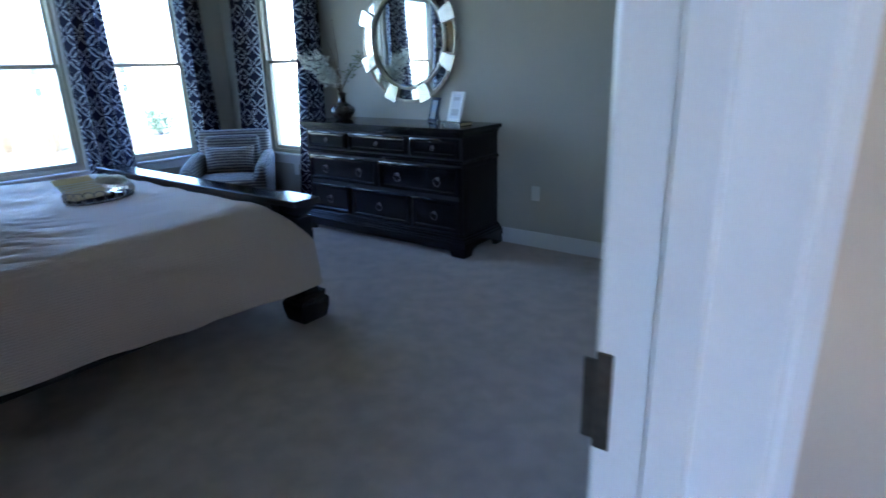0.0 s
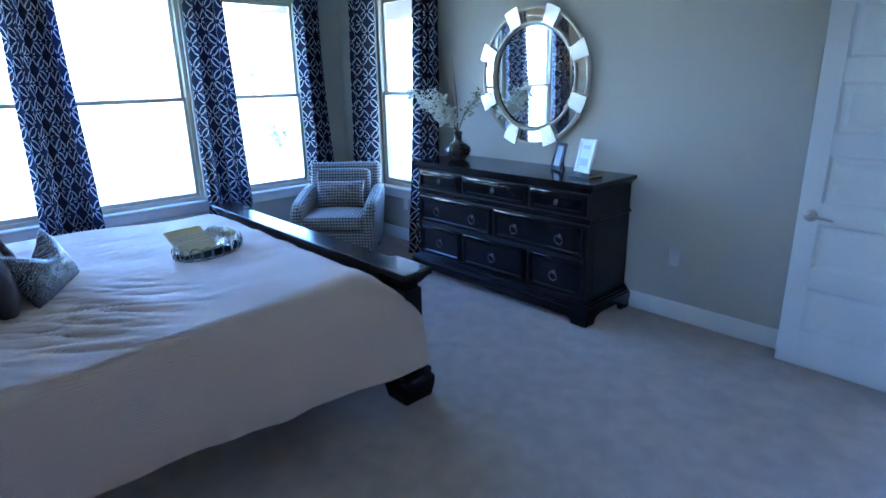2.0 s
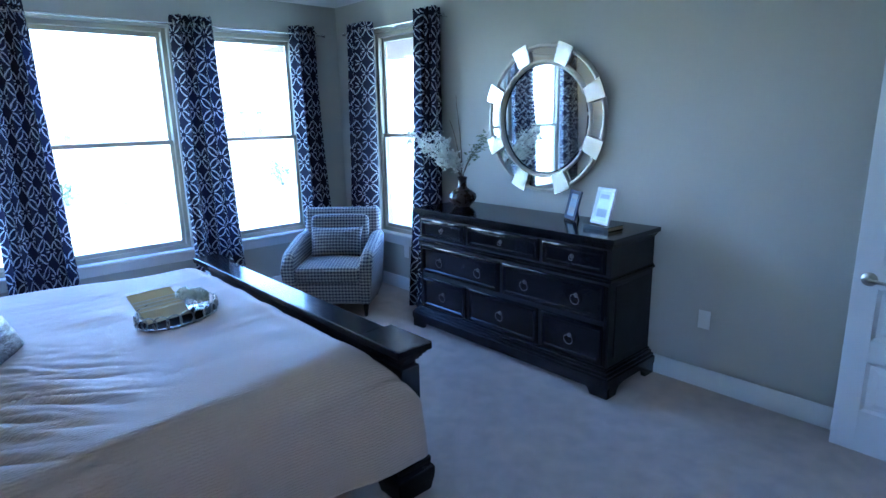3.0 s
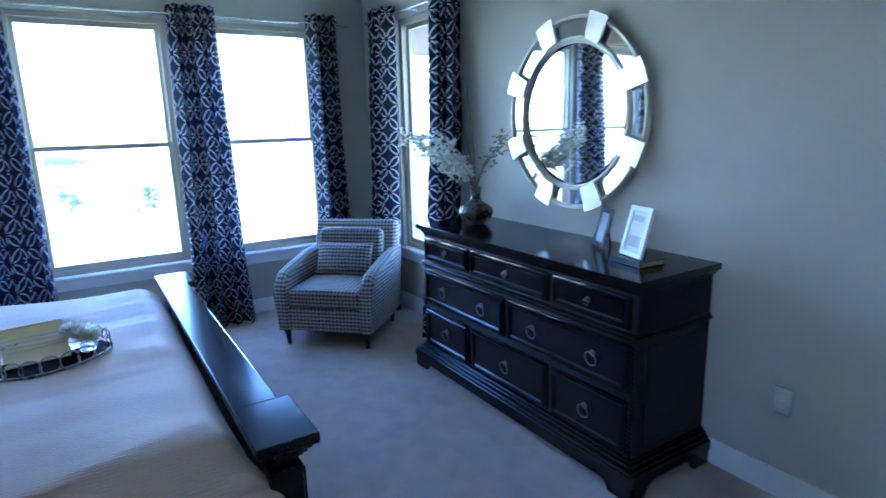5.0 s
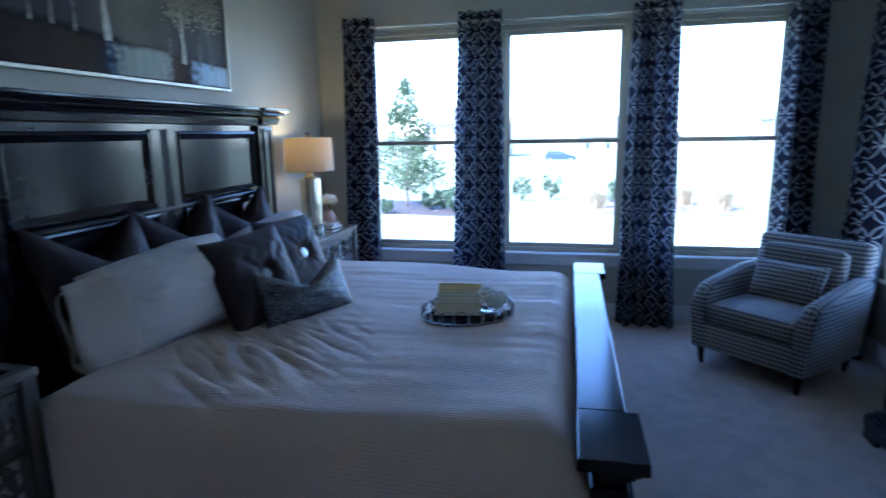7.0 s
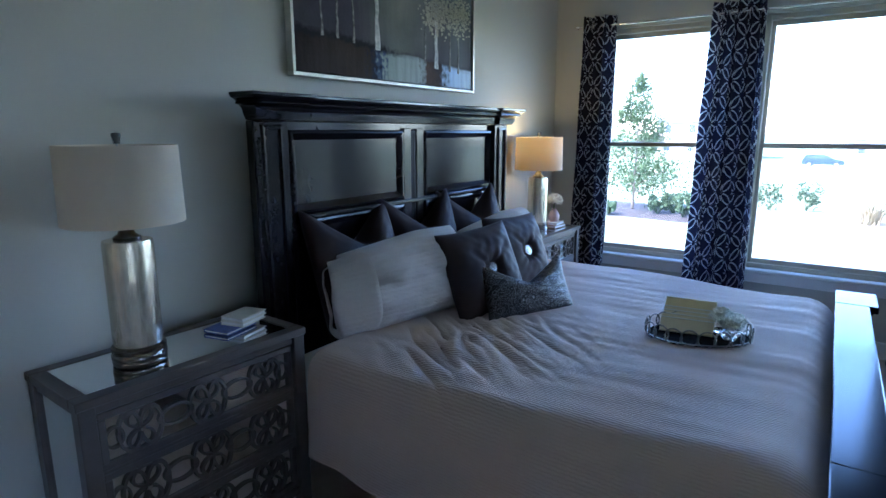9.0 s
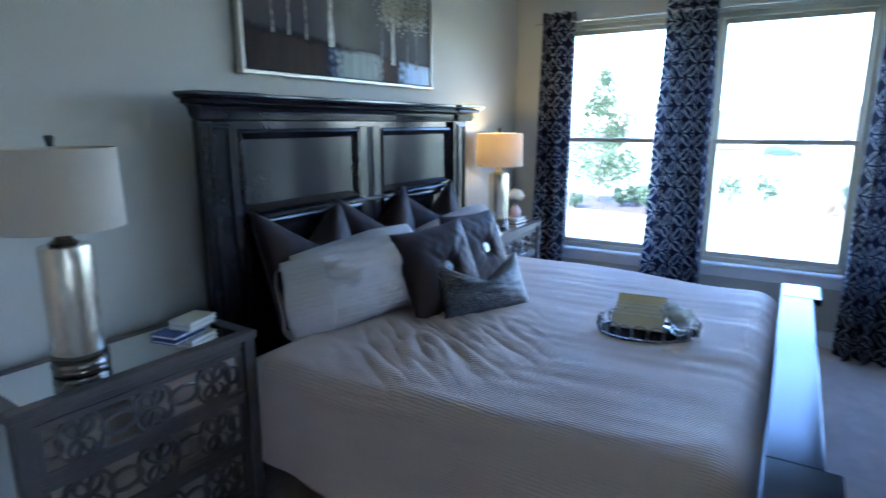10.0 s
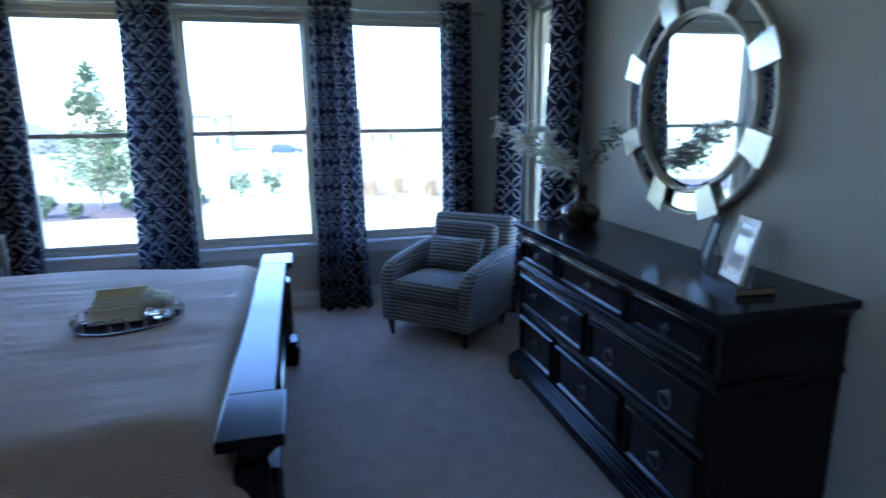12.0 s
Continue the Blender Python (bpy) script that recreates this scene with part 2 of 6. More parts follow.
M_LUMBAR = lumbar_mat()
M_SHADE = mat("linen_lamp_shade", (0.78, 0.69, 0.585), 0.85, var=0.06, bump=0.2, bscale=500)
_n, _l, _b = nodes_of(M_SHADE)
_t, _x = _n.new("ShaderNodeBsdfTranslucent"), _n.new("ShaderNodeMixShader")
_t.inputs[0].default_value = (0.72, 0.60, 0.35, 1)
_x.inputs[0].default_value = 0.35
_l.new(_b.outputs[0], _x.inputs[1]), _l.new(_t.outputs[0], _x.inputs[2]), _l.new(_x.outputs[0], _n["Material Output"].inputs[0])
M_MERCURY = mat("mercury_glass", (0.66, 0.60, 0.48), 0.24, metal=0.85, var=0.3, scale=26, bump=1.0, bscale=75, coat=0.4)
_n, _l, _b = nodes_of(M_MERCURY)
_m = _n.new("ShaderNodeMapping")
_m.inputs["Scale"].default_value = (1.0, 1.0, 0.22)  # the silvering runs in long ripples down the glass
for _k in list(_l):
    if _k.from_node.type == "TEX_COORD":
        _l.new(_k.from_socket, _m.inputs[0]), _l.new(_m.outputs[0], _k.to_socket)


# ---------------------------------------------------------------- mesh helpers
def box_uv(bm):
    uv = bm.loops.layers.uv.verify()
    for f in bm.faces:
        nx, ny, nz = (abs(c) for c in f.normal)
        for lp in f.loops:
            x, y, z = lp.vert.co
            lp[uv].uv = (x, y) if nz >= nx and nz >= ny else ((x, z) if ny >= nx else (y, z))


def finish(name, bm, material, smooth=None, uv=False):
    bmesh.ops.recalc_face_normals(bm, faces=bm.faces)
    bm.normal_update()
    if uv:
        box_uv(bm)
    me = bpy.data.meshes.new(name)
    bm.to_mesh(me)
    bm.free()
    me.materials.append(material)
    if smooth is not None:
        me.shade_smooth()
        if smooth < 180:
            me.set_sharp_from_angle(angle=radians(smooth))
    return me


def part(name, bm, material, parent, label="", smooth=None, uv=False, m=None):
    ob = new(name, finish(name, bm, material, smooth, uv))
    ob.parent = parent
    if m is not None:
        ob.matrix_basis = m
    if label:
        tagged(ob, label)
    return ob


def thing(name, m, label, category, group="", kind=""):
    ob = new(name)
    ob.empty_display_size = 0.1
    ob.matrix_basis = m
    return tagged(ob, label, category, group, kind)


def solo(name, bm, material, label, category, kind="", smooth=None, uv=False, m=None, group=""):
    ob = new(name, finish(name, bm, material, smooth, uv))
    if m is not None:
        ob.matrix_basis = m
    return tagged(ob, label, category, group, kind)


def add_box(bm, x0, x1, y0, y1, z0, z1, bevel=0.0, seg=2, m=None):
    mm = Matrix.Translation(((x0 + x1) / 2, (y0 + y1) / 2, (z0 + z1) / 2)) @ Matrix.Diagonal((abs(x1 - x0), abs(y1 - y0), abs(z1 - z0), 1))
    if m is not None:
        mm = m @ mm
    r = bmesh.ops.create_cube(bm, size=1, matrix=mm)
    if bevel:
        es = list({e for v in r["verts"] for e in v.link_edges})
        bmesh.ops.bevel(bm, geom=es, offset=bevel, segments=seg, affect="EDGES", profile=0.5)
    return bm


def boxes(*rows, bevel=0.0, seg=2):
    bm = bmesh.new()
    for r in rows:
        add_box(bm, *r, bevel=bevel, seg=seg)
    return bm


def lathe(profile, n=32, bm=None, m=None):
    """Turns (radius, height) pairs about z."""
    bm = bm or bmesh.new()
    m = m or Matrix()
    rings = []
    for r, z in profile:
        if r < 1e-5:
            rings.append([bm.verts.new(m @ Vector((0, 0, z)))])
        else:
            rings.append([bm.verts.new(m @ Vector((r * math.cos(2 * math.pi * i / n), r * math.sin(2 * math.pi * i / n), z))) for i in range(n)])
    for a, b in zip(rings, rings[1:]):
        for i in range(n):
            j = (i + 1) % n
            q = [a[i % len(a)], a[j % len(a)], b[j % len(b)], b[i % len(b)]]
            q = list(dict.fromkeys(q))
            if len(q) > 2:
                bm.faces.new(q)
    return bm


def tube(points, radius, n=8, bm=None, r_end=None, closed=False, cap=True):
    bm = bm or bmesh.new()
    pts = [Vector(p) for p in points]
    rings = []
    k = len(pts)
    for i, p in enumerate(pts):
        if closed:
            d = pts[(i + 1) % k] - pts[i - 1]
        else:
            d = pts[min(i + 1, k - 1)] - pts[max(i - 1, 0)]
        d.normalize()
        up = Vector((0, 0, 1)) if abs(d.z) < 0.95 else Vector((1, 0, 0))
        s = d.cross(up).normalized()
        t = s.cross(d)
        r = radius if r_end is None else radius + (r_end - radius) * i / max(1, k - 1)
        rings.append([bm.verts.new(p + r * (math.cos(2 * math.pi * j / n) * s + math.sin(2 * math.pi * j / n) * t)) for j in range(n)])
    pairs = list(zip(rings, rings[1:])) + ([(rings[-1], rings[0])] if closed else [])
    for a, b in pairs:
        for j in range(n):
            bm.faces.new([a[j], a[(j + 1) % n], b[(j + 1) % n], b[j]])
    if cap and not closed:
        bm.faces.new(rings[0]), bm.faces.new(rings[-1])
    return bm


def ring_bar(bm, r0, r1, a0, a1, z0, z1, n=12, m=None):
    """A flat bar bent along an arc in the xy plane, thick along z."""
    m = m or Matrix()
    full = abs(a1 - a0) > 2 * math.pi - 1e-4
    secs = []
    for i in range(n if full else n + 1):
        a = a0 + (a1 - a0) * i / n
        c, s = math.cos(a), math.sin(a)
        secs.append([bm.verts.new(m @ Vector((r * c, r * s, z))) for r, z in ((r0, z0), (r1, z0), (r1, z1), (r0, z1))])
    pairs = list(zip(secs, secs[1:])) + ([(secs[-1], secs[0])] if full else [])
    for a, b in pairs:
        for j in range(4):
            bm.faces.new([a[j], a[(j + 1) % 4], b[(j + 1) % 4], b[j]])
    if not full:
        bm.faces.new(secs[0]), bm.faces.new(secs[-1])
    return bm


def sweep(profile, path):
    """Runs an (out, z) profile along a flat polyline of (x, y); out is to its right; mitred corners."""
    bm = bmesh.new()
    pts = [Vector((*p, 0)) for p in path]
    rings = []
    for i, p in enumerate(pts):
        d0 = (pts[i] - pts[i - 1]).normalized() if i else (pts[1] - pts[0]).normalized()
        d1 = (pts[i + 1] - pts[i]).normalized() if i < len(pts) - 1 else d0
        n0, n1 = Vector((d0.y, -d0.x, 0)), Vector((d1.y, -d1.x, 0))
        nn = (n0 + n1).normalized()
        nn = nn / max(0.3, nn.dot(n0))
        rings.append([bm.verts.new(p + nn * o + Vector((0, 0, z))) for o, z in profile])
    k = len(profile)
    for a, b in zip(rings, rings[1:]):
        for j in range(k):
            bm.faces.new([a[j], a[(j + 1) % k], b[(j + 1) % k], b[j]])
    bm.faces.new(rings[0]), bm.faces.new(rings[-1])
    return bm


# ---------------------------------------------------------------- the room
X_W, Y_N, Y_S, X_E, H = -5.24, 4.52, 0.25, 0.58, 2.72
WT = 0.16  # wall thickness
FLOOR = -0.015  # top of the carpet pile
WIN_Z0, WIN_Z1 = 0.515, 2.412
WIN_W = [(0.682, 1.688), (1.862, 2.868), (3.042, 4.048)]  # along y, west wall
WIN_N = (-4.63, -3.80)  # along x, north wall
DOOR_N = (0.235, 1.06)
ENTRY = (0.16, 0.99)


def wall(name, axis, at, depth, u0, u1, z0, z1, holes, label, paint=None):
    """A wall along x or y whose room face is at `at`; depth points out of the room; holes (u0, u1, z0, z1) go through it."""
    bm = bmesh.new()
    cuts = sorted({u0, u1, *[h[0] for h in holes], *[h[1] for h in holes]})
    for a, b in zip(cuts, cuts[1:]):
        spans = [(z0, z1)]
        for h in holes:
            if h[0] <= a and b <= h[1]:
                spans = [s for s in ((z0, h[2]), (h[3], z1)) if s[1] - s[0] > 0.05]
        for s in spans:
            d0, d1 = sorted((at, at + depth))
            if axis == "y":
                add_box(bm, d0, d1, a, b, *s)
            else:
                add_box(bm, a, b, d0, d1, *s)
    bmesh.ops.remove_doubles(bm, verts=bm.verts, dist=1e-5)
    return solo(name, bm, paint or M_WALL, label, "wall", "structure")


wall("wall_west", "y", X_W, -WT, -0.2, Y_N + WT, -0.06, H, [(a, b, WIN_Z0, WIN_Z1) for a, b in WIN_W], "grey painted wall with three tall windows")
wall("wall_north", "x", Y_N, WT, X_W, 1.4, -0.06, H, [(*WIN_N, WIN_Z0, WIN_Z1), (*DOOR_N, 0, 2.06)], "grey painted wall with a window and a doorway")
wall("wall_south", "x", Y_S, -WT, X_W, -0.25, -0.06, H, [], "grey painted wall behind the bed")
wall("wall_south_return", "y", -0.25, -WT, -0.22, Y_S - WT, -0.06, H, [], "grey painted short wall beside the entry")
wall("wall_south_entry", "x", -0.06, -WT, -0.25, X_E, -0.06, H, [], "grey painted wall beside the entry")
wall("wall_east", "y", X_E, WT - 0.03, -0.22, 2.4, -0.06, H, [(*ENTRY, 0, 2.06)], "grey painted wall with the entry doorway")
wall("wall_east_return", "x", 2.4, -WT, X_E, 1.4, -0.06, H, [], "grey painted return wall")
wall("wall_east_back", "y", 1.4, WT, 2.24, Y_N + WT, -0.06, H, [], "grey painted wall")
solo("floor", boxes((X_W - 0.1, 2.6, -1.3, Y_N + 1.5, -0.08, FLOOR)), M_CARPET, "beige grey plush cut pile carpet", "carpet", "structure")
solo("ceiling", boxes((X_W - WT, 2.8, -1.4, Y_N + 1.6, H, H + 0.12)), M_CEIL, "white textured flat ceiling", "ceiling", "structure")
# unseen hall outside the entry, side room behind the north doorway; openings added for daylight
wall("wall_hall_north", "x", 1.5, WT, X_E + WT - 0.03, 2.6, -0.06, H, [], "warm beige hall wall", M_HALL)
wall("wall_hall_south", "x", -1.2, -WT, X_E + WT - 0.03, 2.6, -0.06, H, [(1.4, 2.05, 0.95, 2.15)], "warm beige hall wall with an unseen opening added for daylight", M_HALL)
wall("wall_hall_east", "y", 2.5, WT, -1.36, 1.66, -0.06, H, [], "warm beige hall wall", M_HALL)
wall("wall_hall_west", "y", X_E + WT - 0.03, -0.1, -1.36, -0.22, -0.06, H, [], "warm beige hall wall", M_HALL)
wall("wall_bath_north", "x", Y_N + 1.3, WT, -0.2, 1.5, -0.06, H, [(0.1, 1.28, 0.75, 2.35)], "warm beige side room wall with an unseen opening added for daylight", M_HALL)
wall("wall_bath_west", "y", -0.2, -WT, Y_N + WT, Y_N + 1.46, -0.06, H, [], "warm beige side room wall", M_HALL)
wall("wall_bath_east", "y", 1.5, WT, Y_N + WT, Y_N + 1.46, -0.06, H, [], "warm beige side room wall", M_HALL)

BASE_P = [(0, FLOOR), (0.016, FLOOR), (0.016, 0.074), (0.012, 0.086), (0.012, 0.092), (0.006, 0.106), (0, 0.108)]


def baseboard(path, name="baseboard"):
    return solo(name, sweep(BASE_P, path), M_TRIM, "white painted moulded baseboard", "baseboard", "structure", smooth=25)


baseboard([(DOOR_N[0] - 0.07, Y_N), (X_W, Y_N)][::-1])
baseboard([(X_W, Y_N), (X_W, Y_S)][::-1])
baseboard([(X_W, Y_S), (-0.25, Y_S), (-0.25, -0.06)][::-1])
baseboard([(X_E, ENTRY[1] + 0.07), (X_E, 2.4)][::-1])


def window(name, axis, at, out, u0, u1, label):
    """A double-hung window in its opening: vinyl frame, two sashes with panes, sill and apron."""
    w = thing(name, Matrix(), label, "window", kind="structure")

    def bx(bm, a0, a1, d0, d1, z0, z1, bev=0.004):
        d0, d1 = sorted((at + out * d0, at + out * d1))
        if axis == "y":
            add_box(bm, d0, d1, a0, a1, z0, z1, bev, 1)
        else:
            add_box(bm, a0, a1, d0, d1, z0, z1, bev, 1)

    z0, z1, mid = WIN_Z0, WIN_Z1, (WIN_Z0 + WIN_Z1) / 2 + 0.012
    fr = bmesh.new()
    f = 0.038
    bx(fr, u0, u0 + f, 0.035, 0.13, z0 + 0.02, z1), bx(fr, u1 - f, u1, 0.035, 0.13, z0 + 0.02, z1)
    bx(fr, u0 + f, u1 - f, 0.035, 0.13, z1 - f, z1), bx(fr, u0 + f, u1 - f, 0.035, 0.13, z0 + 0.02, z0 + 0.02 + f)
    part("window_frame", fr, M_SASH, w)
    for nm, za, zb, da in (("upper_sash", mid - 0.018, z1 - f - 0.001, 0.085), ("lower_sash", z0 + 0.021 + f, mid + 0.018, 0.05)):
        s = bmesh.new()
        r = 0.030
        bx(s, u0 + f + 0.001, u0 + f + r, da, da + 0.03, za, zb, 0.003), bx(s, u1 - f - r, u1 - f - 0.001, da, da + 0.03, za, zb, 0.003)
        bx(s, u0 + f + r, u1 - f - r, da, da + 0.03, zb - 0.036, zb, 0.003), bx(s, u0 + f + r, u1 - f - r, da, da + 0.03, za, za + 0.036, 0.003)
        sash = part(nm, s, M_SASH, w)
        p = bmesh.new()
        bx(p, u0 + f + r - 0.006, u1 - f - r + 0.006, da + 0.013, da + 0.016, za + 0.03, zb - 0.03, 0)
        pn = part("pane", p, M_PANE, sash)
        pn.visible_shadow = False
    sl = bmesh.new()
    bx(sl, u0 - 0.06, u1 + 0.06, -0.045, -0.001, z0 - 0.006, z0 + 0.022, 0.006), bx(sl, u0 + 0.001, u1 - 0.001, -0.002, 0.12, z0 + 0.001, z0 + 0.02, 0.001)
    part("window_sill", sl, M_TRIM, w)
    ap = bmesh.new()
    bx(ap, u0 - 0.045, u1 + 0.045, -0.016, -0.001, z0 - 0.085, z0 - 0.006, 0.004)
    part("apron", ap, M_TRIM, w)
    return w


for i, (a, b) in enumerate(WIN_W):
    window("window_%d" % (i + 1), "y", X_W, -1, a, b, "almond vinyl double-hung window with a white sill")
window("window_4", "x", Y_N, 1, *WIN_N, "almond vinyl double-hung window beside the room corner")


# ---------------------------------------------------------------- doors
def five_panel_leaf(w, h, t=0.036):
    """Leaf with five recessed panels on both faces; x along the leaf from the hinge, y through it, z up."""
    bm = bmesh.new()
    stile, top, bot, mid = 0.105, 0.11, 0.215, 0.112
    ph = (h - top - bot - 4 * mid) / 5
    add_box(bm, 0, stile, -t / 2, t / 2, 0, h, 0.0015, 1)
    add_box(bm, w - stile, w, -t / 2, t / 2, 0, h, 0.0015, 1)
    z = 0
    spans = []
    for k in range(6):
        rail = bot if k == 0 else (top if k == 5 else mid)
        add_box(bm, stile, w - stile, -t / 2, t / 2, z, z + rail)
        z += rail
        if k < 5:
            spans.append((z, z + ph))
            z += ph
    leaf = finish("leaf", bm, M_DOOR)
    panels = []
    for z0, z1 in spans:
        p = bmesh.new()
        # sloped sticking down to a field that rises again in the middle
        for sgn in (-1, 1):
            loops = []
            for ins, dep in ((0, t / 2), (0.014, t / 2 - 0.011), (0.030, t / 2 - 0.011), (0.052, t / 2 - 0.004)):
                loops.append([p.verts.new((x, sgn * dep, zz)) for x, zz in ((stile + ins, z0 + ins), (w - stile - ins, z0 + ins), (w - stile - ins, z1 - ins), (stile + ins, z1 - ins))])
            for a, b in zip(loops, loops[1:]):
                for j in range(4):
                    p.faces.new([a[j], a[(j + 1) % 4], b[(j + 1) % 4], b[j]])
            p.faces.new(loops[-1])
        panels.append(finish("panel", p, M_DOOR))
    return leaf, panels


def lever_handle(parent, x, z, side, point):
    """Satin nickel lever with a round rose on the y = side face."""
    bm = lathe([(0, 0), (0.033, 0), (0.033, 0.006), (0.027, 0.011), (0.012, 0.013), (0.011, 0.045), (0, 0.046)], 24, m=pose(x, side * 0.018, z, 90 if side < 0 else -90))
    y = side * 0.058
    tube([(x, y, z), (x + point * 0.03, y, z + 0.001), (x + point * 0.07, y + side * 0.004, z - 0.002), (x + point * 0.115, y, z - 0.008)], 0.0095, 10, bm, 0.006)
    part("door_handle", bm, M_NICKEL, parent, "satin nickel lever handle", smooth=40)


leaf_me, panel_mes = five_panel_leaf(0.80, 2.04)
d1 = thing("door_1", pose(0.20, Y_N - 0.17, FLOOR + 0.016, 0, 0, 179.3), "white five panel door standing open against the wall", "door", kind="structure")
lf = new("leaf", leaf_me)
lf.parent = d1
for pm in panel_mes:
    o = new("panel", pm)
    o.parent = lf
lever_handle(d1, 0.735, 0.875, 1, -1)
lever_handle(d1, 0.735, 0.875, -1, -1)
for hz in (0.24, 1.02, 1.8):
    hb = lathe([(0, -0.045), (0.007, -0.045), (0.007, 0.045), (0, 0.045)], 10, m=pose(-0.006, -0.02, hz))
    add_box(hb, -0.003, 0.028, 0.0178, 0.0195, hz - 0.045, hz + 0.045)
    part("hinge", hb, M_NICKEL, d1, "satin nickel hinge", smooth=40)


def door_frame(name, axis, at, depth, u0, u1, label, faces=(0, 1)):
    """Jamb lining, stop and casing on both faces of an opening."""
    fr = thing(name, Matrix(), label, "door frame", kind="structure")

    def bx(bm, a0, a1, d0, d1, z0, z1, bev=0.002):
        e0, e1 = sorted((at + d0, at + d1))
        if axis == "y":
            add_box(bm, e0, e1, a0, a1, z0, z1, bev, 1)
        else:
            add_box(bm, a0, a1, e0, e1, z0, z1, bev, 1)

    s = 1 if depth > 0 else -1
    j = bmesh.new()
    bx(j, u0, u0 + 0.018, -s * 0.003, depth + s * 0.003, FLOOR, 2.042), bx(j, u1 - 0.018, u1, -s * 0.003, depth + s * 0.003, FLOOR, 2.042)
    bx(j, u0, u1, -s * 0.003, depth + s * 0.003, 2.042, 2.06)
    part("jamb", j, M_TRIM, fr)
    st = bmesh.new()
    bx(st, u0 + 0.018, u0 + 0.030, s * 0.045, s * 0.08, FLOOR, 2.030), bx(st, u1 - 0.030, u1 - 0.018, s * 0.045, s * 0.08, FLOOR, 2.030)
    bx(st, u0 + 0.018, u1 - 0.018, s * 0.045, s * 0.08, 2.030, 2.042)
    part("door_stop", st, M_TRIM, fr)
    for k in faces:
        c = bmesh.new()
        d0 = -s * 0.0 if k == 0 else depth
        o = -s if k == 0 else s
        for w0, w1, th in ((-0.004, 0.022, 0.011), (0.022, 0.05, 0.015), (0.05, 0.066, 0.019)):
            bx(c, u0 - w1, u0 - w0, d0 + o * 0.0005, d0 + o * th, FLOOR, 2.06 + w1, 0.003), bx(c, u1 + w0, u1 + w1, d0 + o * 0.0005, d0 + o * th, FLOOR, 2.06 + w1, 0.003)
            bx(c, u0 - w0, u1 + w0, d0 + o * 0.0005, d0 + o * th, 2.06 + w0, 2.06 + w1, 0.003)
        part("casing", c, M_TRIM, fr)
    return fr


door_frame("door_frame_1", "x", Y_N, WT, *DOOR_N, "white painted door frame and moulded casing")
ef = door_frame("door_frame_2", "y", X_E, WT - 0.03, *ENTRY, "white painted entry frame with a strike plate")
sp = bmesh.new()
add_box(sp, X_E - 0.003, X_E + 0.012, ENTRY[1] - 0.0205, ENTRY[1] - 0.018, 1.07, 1.165, 0.001, 1)
add_box(sp, X_E - 0.014, X_E - 0.0028, ENTRY[1] - 0.0200, ENTRY[1] - 0.0175, 1.078, 1.157, 0.0008, 1)
part("strike_plate", sp, M_PEWTER, ef, "dark pewter strike plate with a curved lip")


# ---------------------------------------------------------------- the bed
BX, BW = -2.895, 1.175  # bed's middle line and half width over the footboard cap
bed = thing("bed", pose(BX, Y_S, 0), "espresso stained wooden bed with panelled headboard", "bed")


def loft_rects(rows):
    """One closed skin through rectangles (x0, x1, y0, y1, z)."""
    bm = bmesh.new()
    loops = [[bm.verts.new(p) for p in ((x0, y0, z), (x1, y0, z), (x1, y1, z), (x0, y1, z))] for x0, x1, y0, y1, z in rows]
    for a, b in zip(loops, loops[1:]):
        for j in range(4):
            bm.faces.new([a[j], a[(j + 1) % 4], b[(j + 1) % 4], b[j]])
    bm.faces.new(loops[0]), bm.faces.new(loops[-1])
    return bm


def courses(z0, steps, soft=0.003):
    """(grow, z) pairs for stacked courses (grow, height) with eased arrises."""
    z, out = z0, []
    for g, hgt in steps:
        c = min(soft, hgt * 0.3)
        out += [(g - c, z), (g, z + c), (g, z + hgt - c), (g - c, z + hgt)]
        z += hgt
    return out


def moulding(x0, x1, y0, y1, z0, steps):
    """Stacked cornice courses above z0, with the back held flush at y0."""
    return loft_rects([(x0 - g, x1 + g, y0, y1 + g, z) for g, z in courses(z0, steps)])


def raised_panel(x0, x1, z0, z1, y, frame_w=0.035, rise=1.0):
    """A field sunk behind a bolection frame on a face looking along +y."""
    bm = bmesh.new()
    loops = []
    for ins, dep in ((0, 0.0), (0.006, 0.020), (0.016, 0.022), (frame_w * 0.65, 0.008), (frame_w, -0.006), (frame_w + 0.004, -0.006)):
        loops.append([bm.verts.new((x, y + dep * rise, z)) for x, z in ((x0 + ins, z0 + ins), (x1 - ins, z0 + ins), (x1 - ins, z1 - ins), (x0 + ins, z1 - ins))])
    for a, b in zip(loops, loops[1:]):
        for j in range(4):
            bm.faces.new([a[j], a[(j + 1) % 4], b[(j + 1) % 4], b[j]])
    bm.faces.new(loops[-1])
    return bm


def crown(x0, x1, y0, y1, z0, reach=1.0):
    """A crown moulding: two fillets, a deep cove, a bead, a cyma and a square lip."""
    rows = [(0.0, 0.0), (0.006, 0.002), (0.007, 0.011), (0.013, 0.012), (0.014, 0.021), (0.018, 0.022)]
    rows += [(0.018 + 0.036 * (1 - math.cos(a * math.pi / 12)), 0.023 + 0.036 * math.sin(a * math.pi / 12)) for a in range(1, 7)]
    rows += [(0.058, 0.060), (0.060, 0.064), (0.058, 0.069), (0.054, 0.070)]
    rows += [(0.056 + 0.032 * k / 6 - 0.004 * math.sin(2 * math.pi * k / 6), 0.071 + 0.019 * k / 6) for k in range(7)]
    rows += [(0.092, 0.091), (0.094, 0.093), (0.094, 0.102), (0.091, 0.105)]
    return loft_rects([(x0 - g * reach, x1 + g * reach, y0, y1 + g * reach, z0 + z) for g, z in rows])


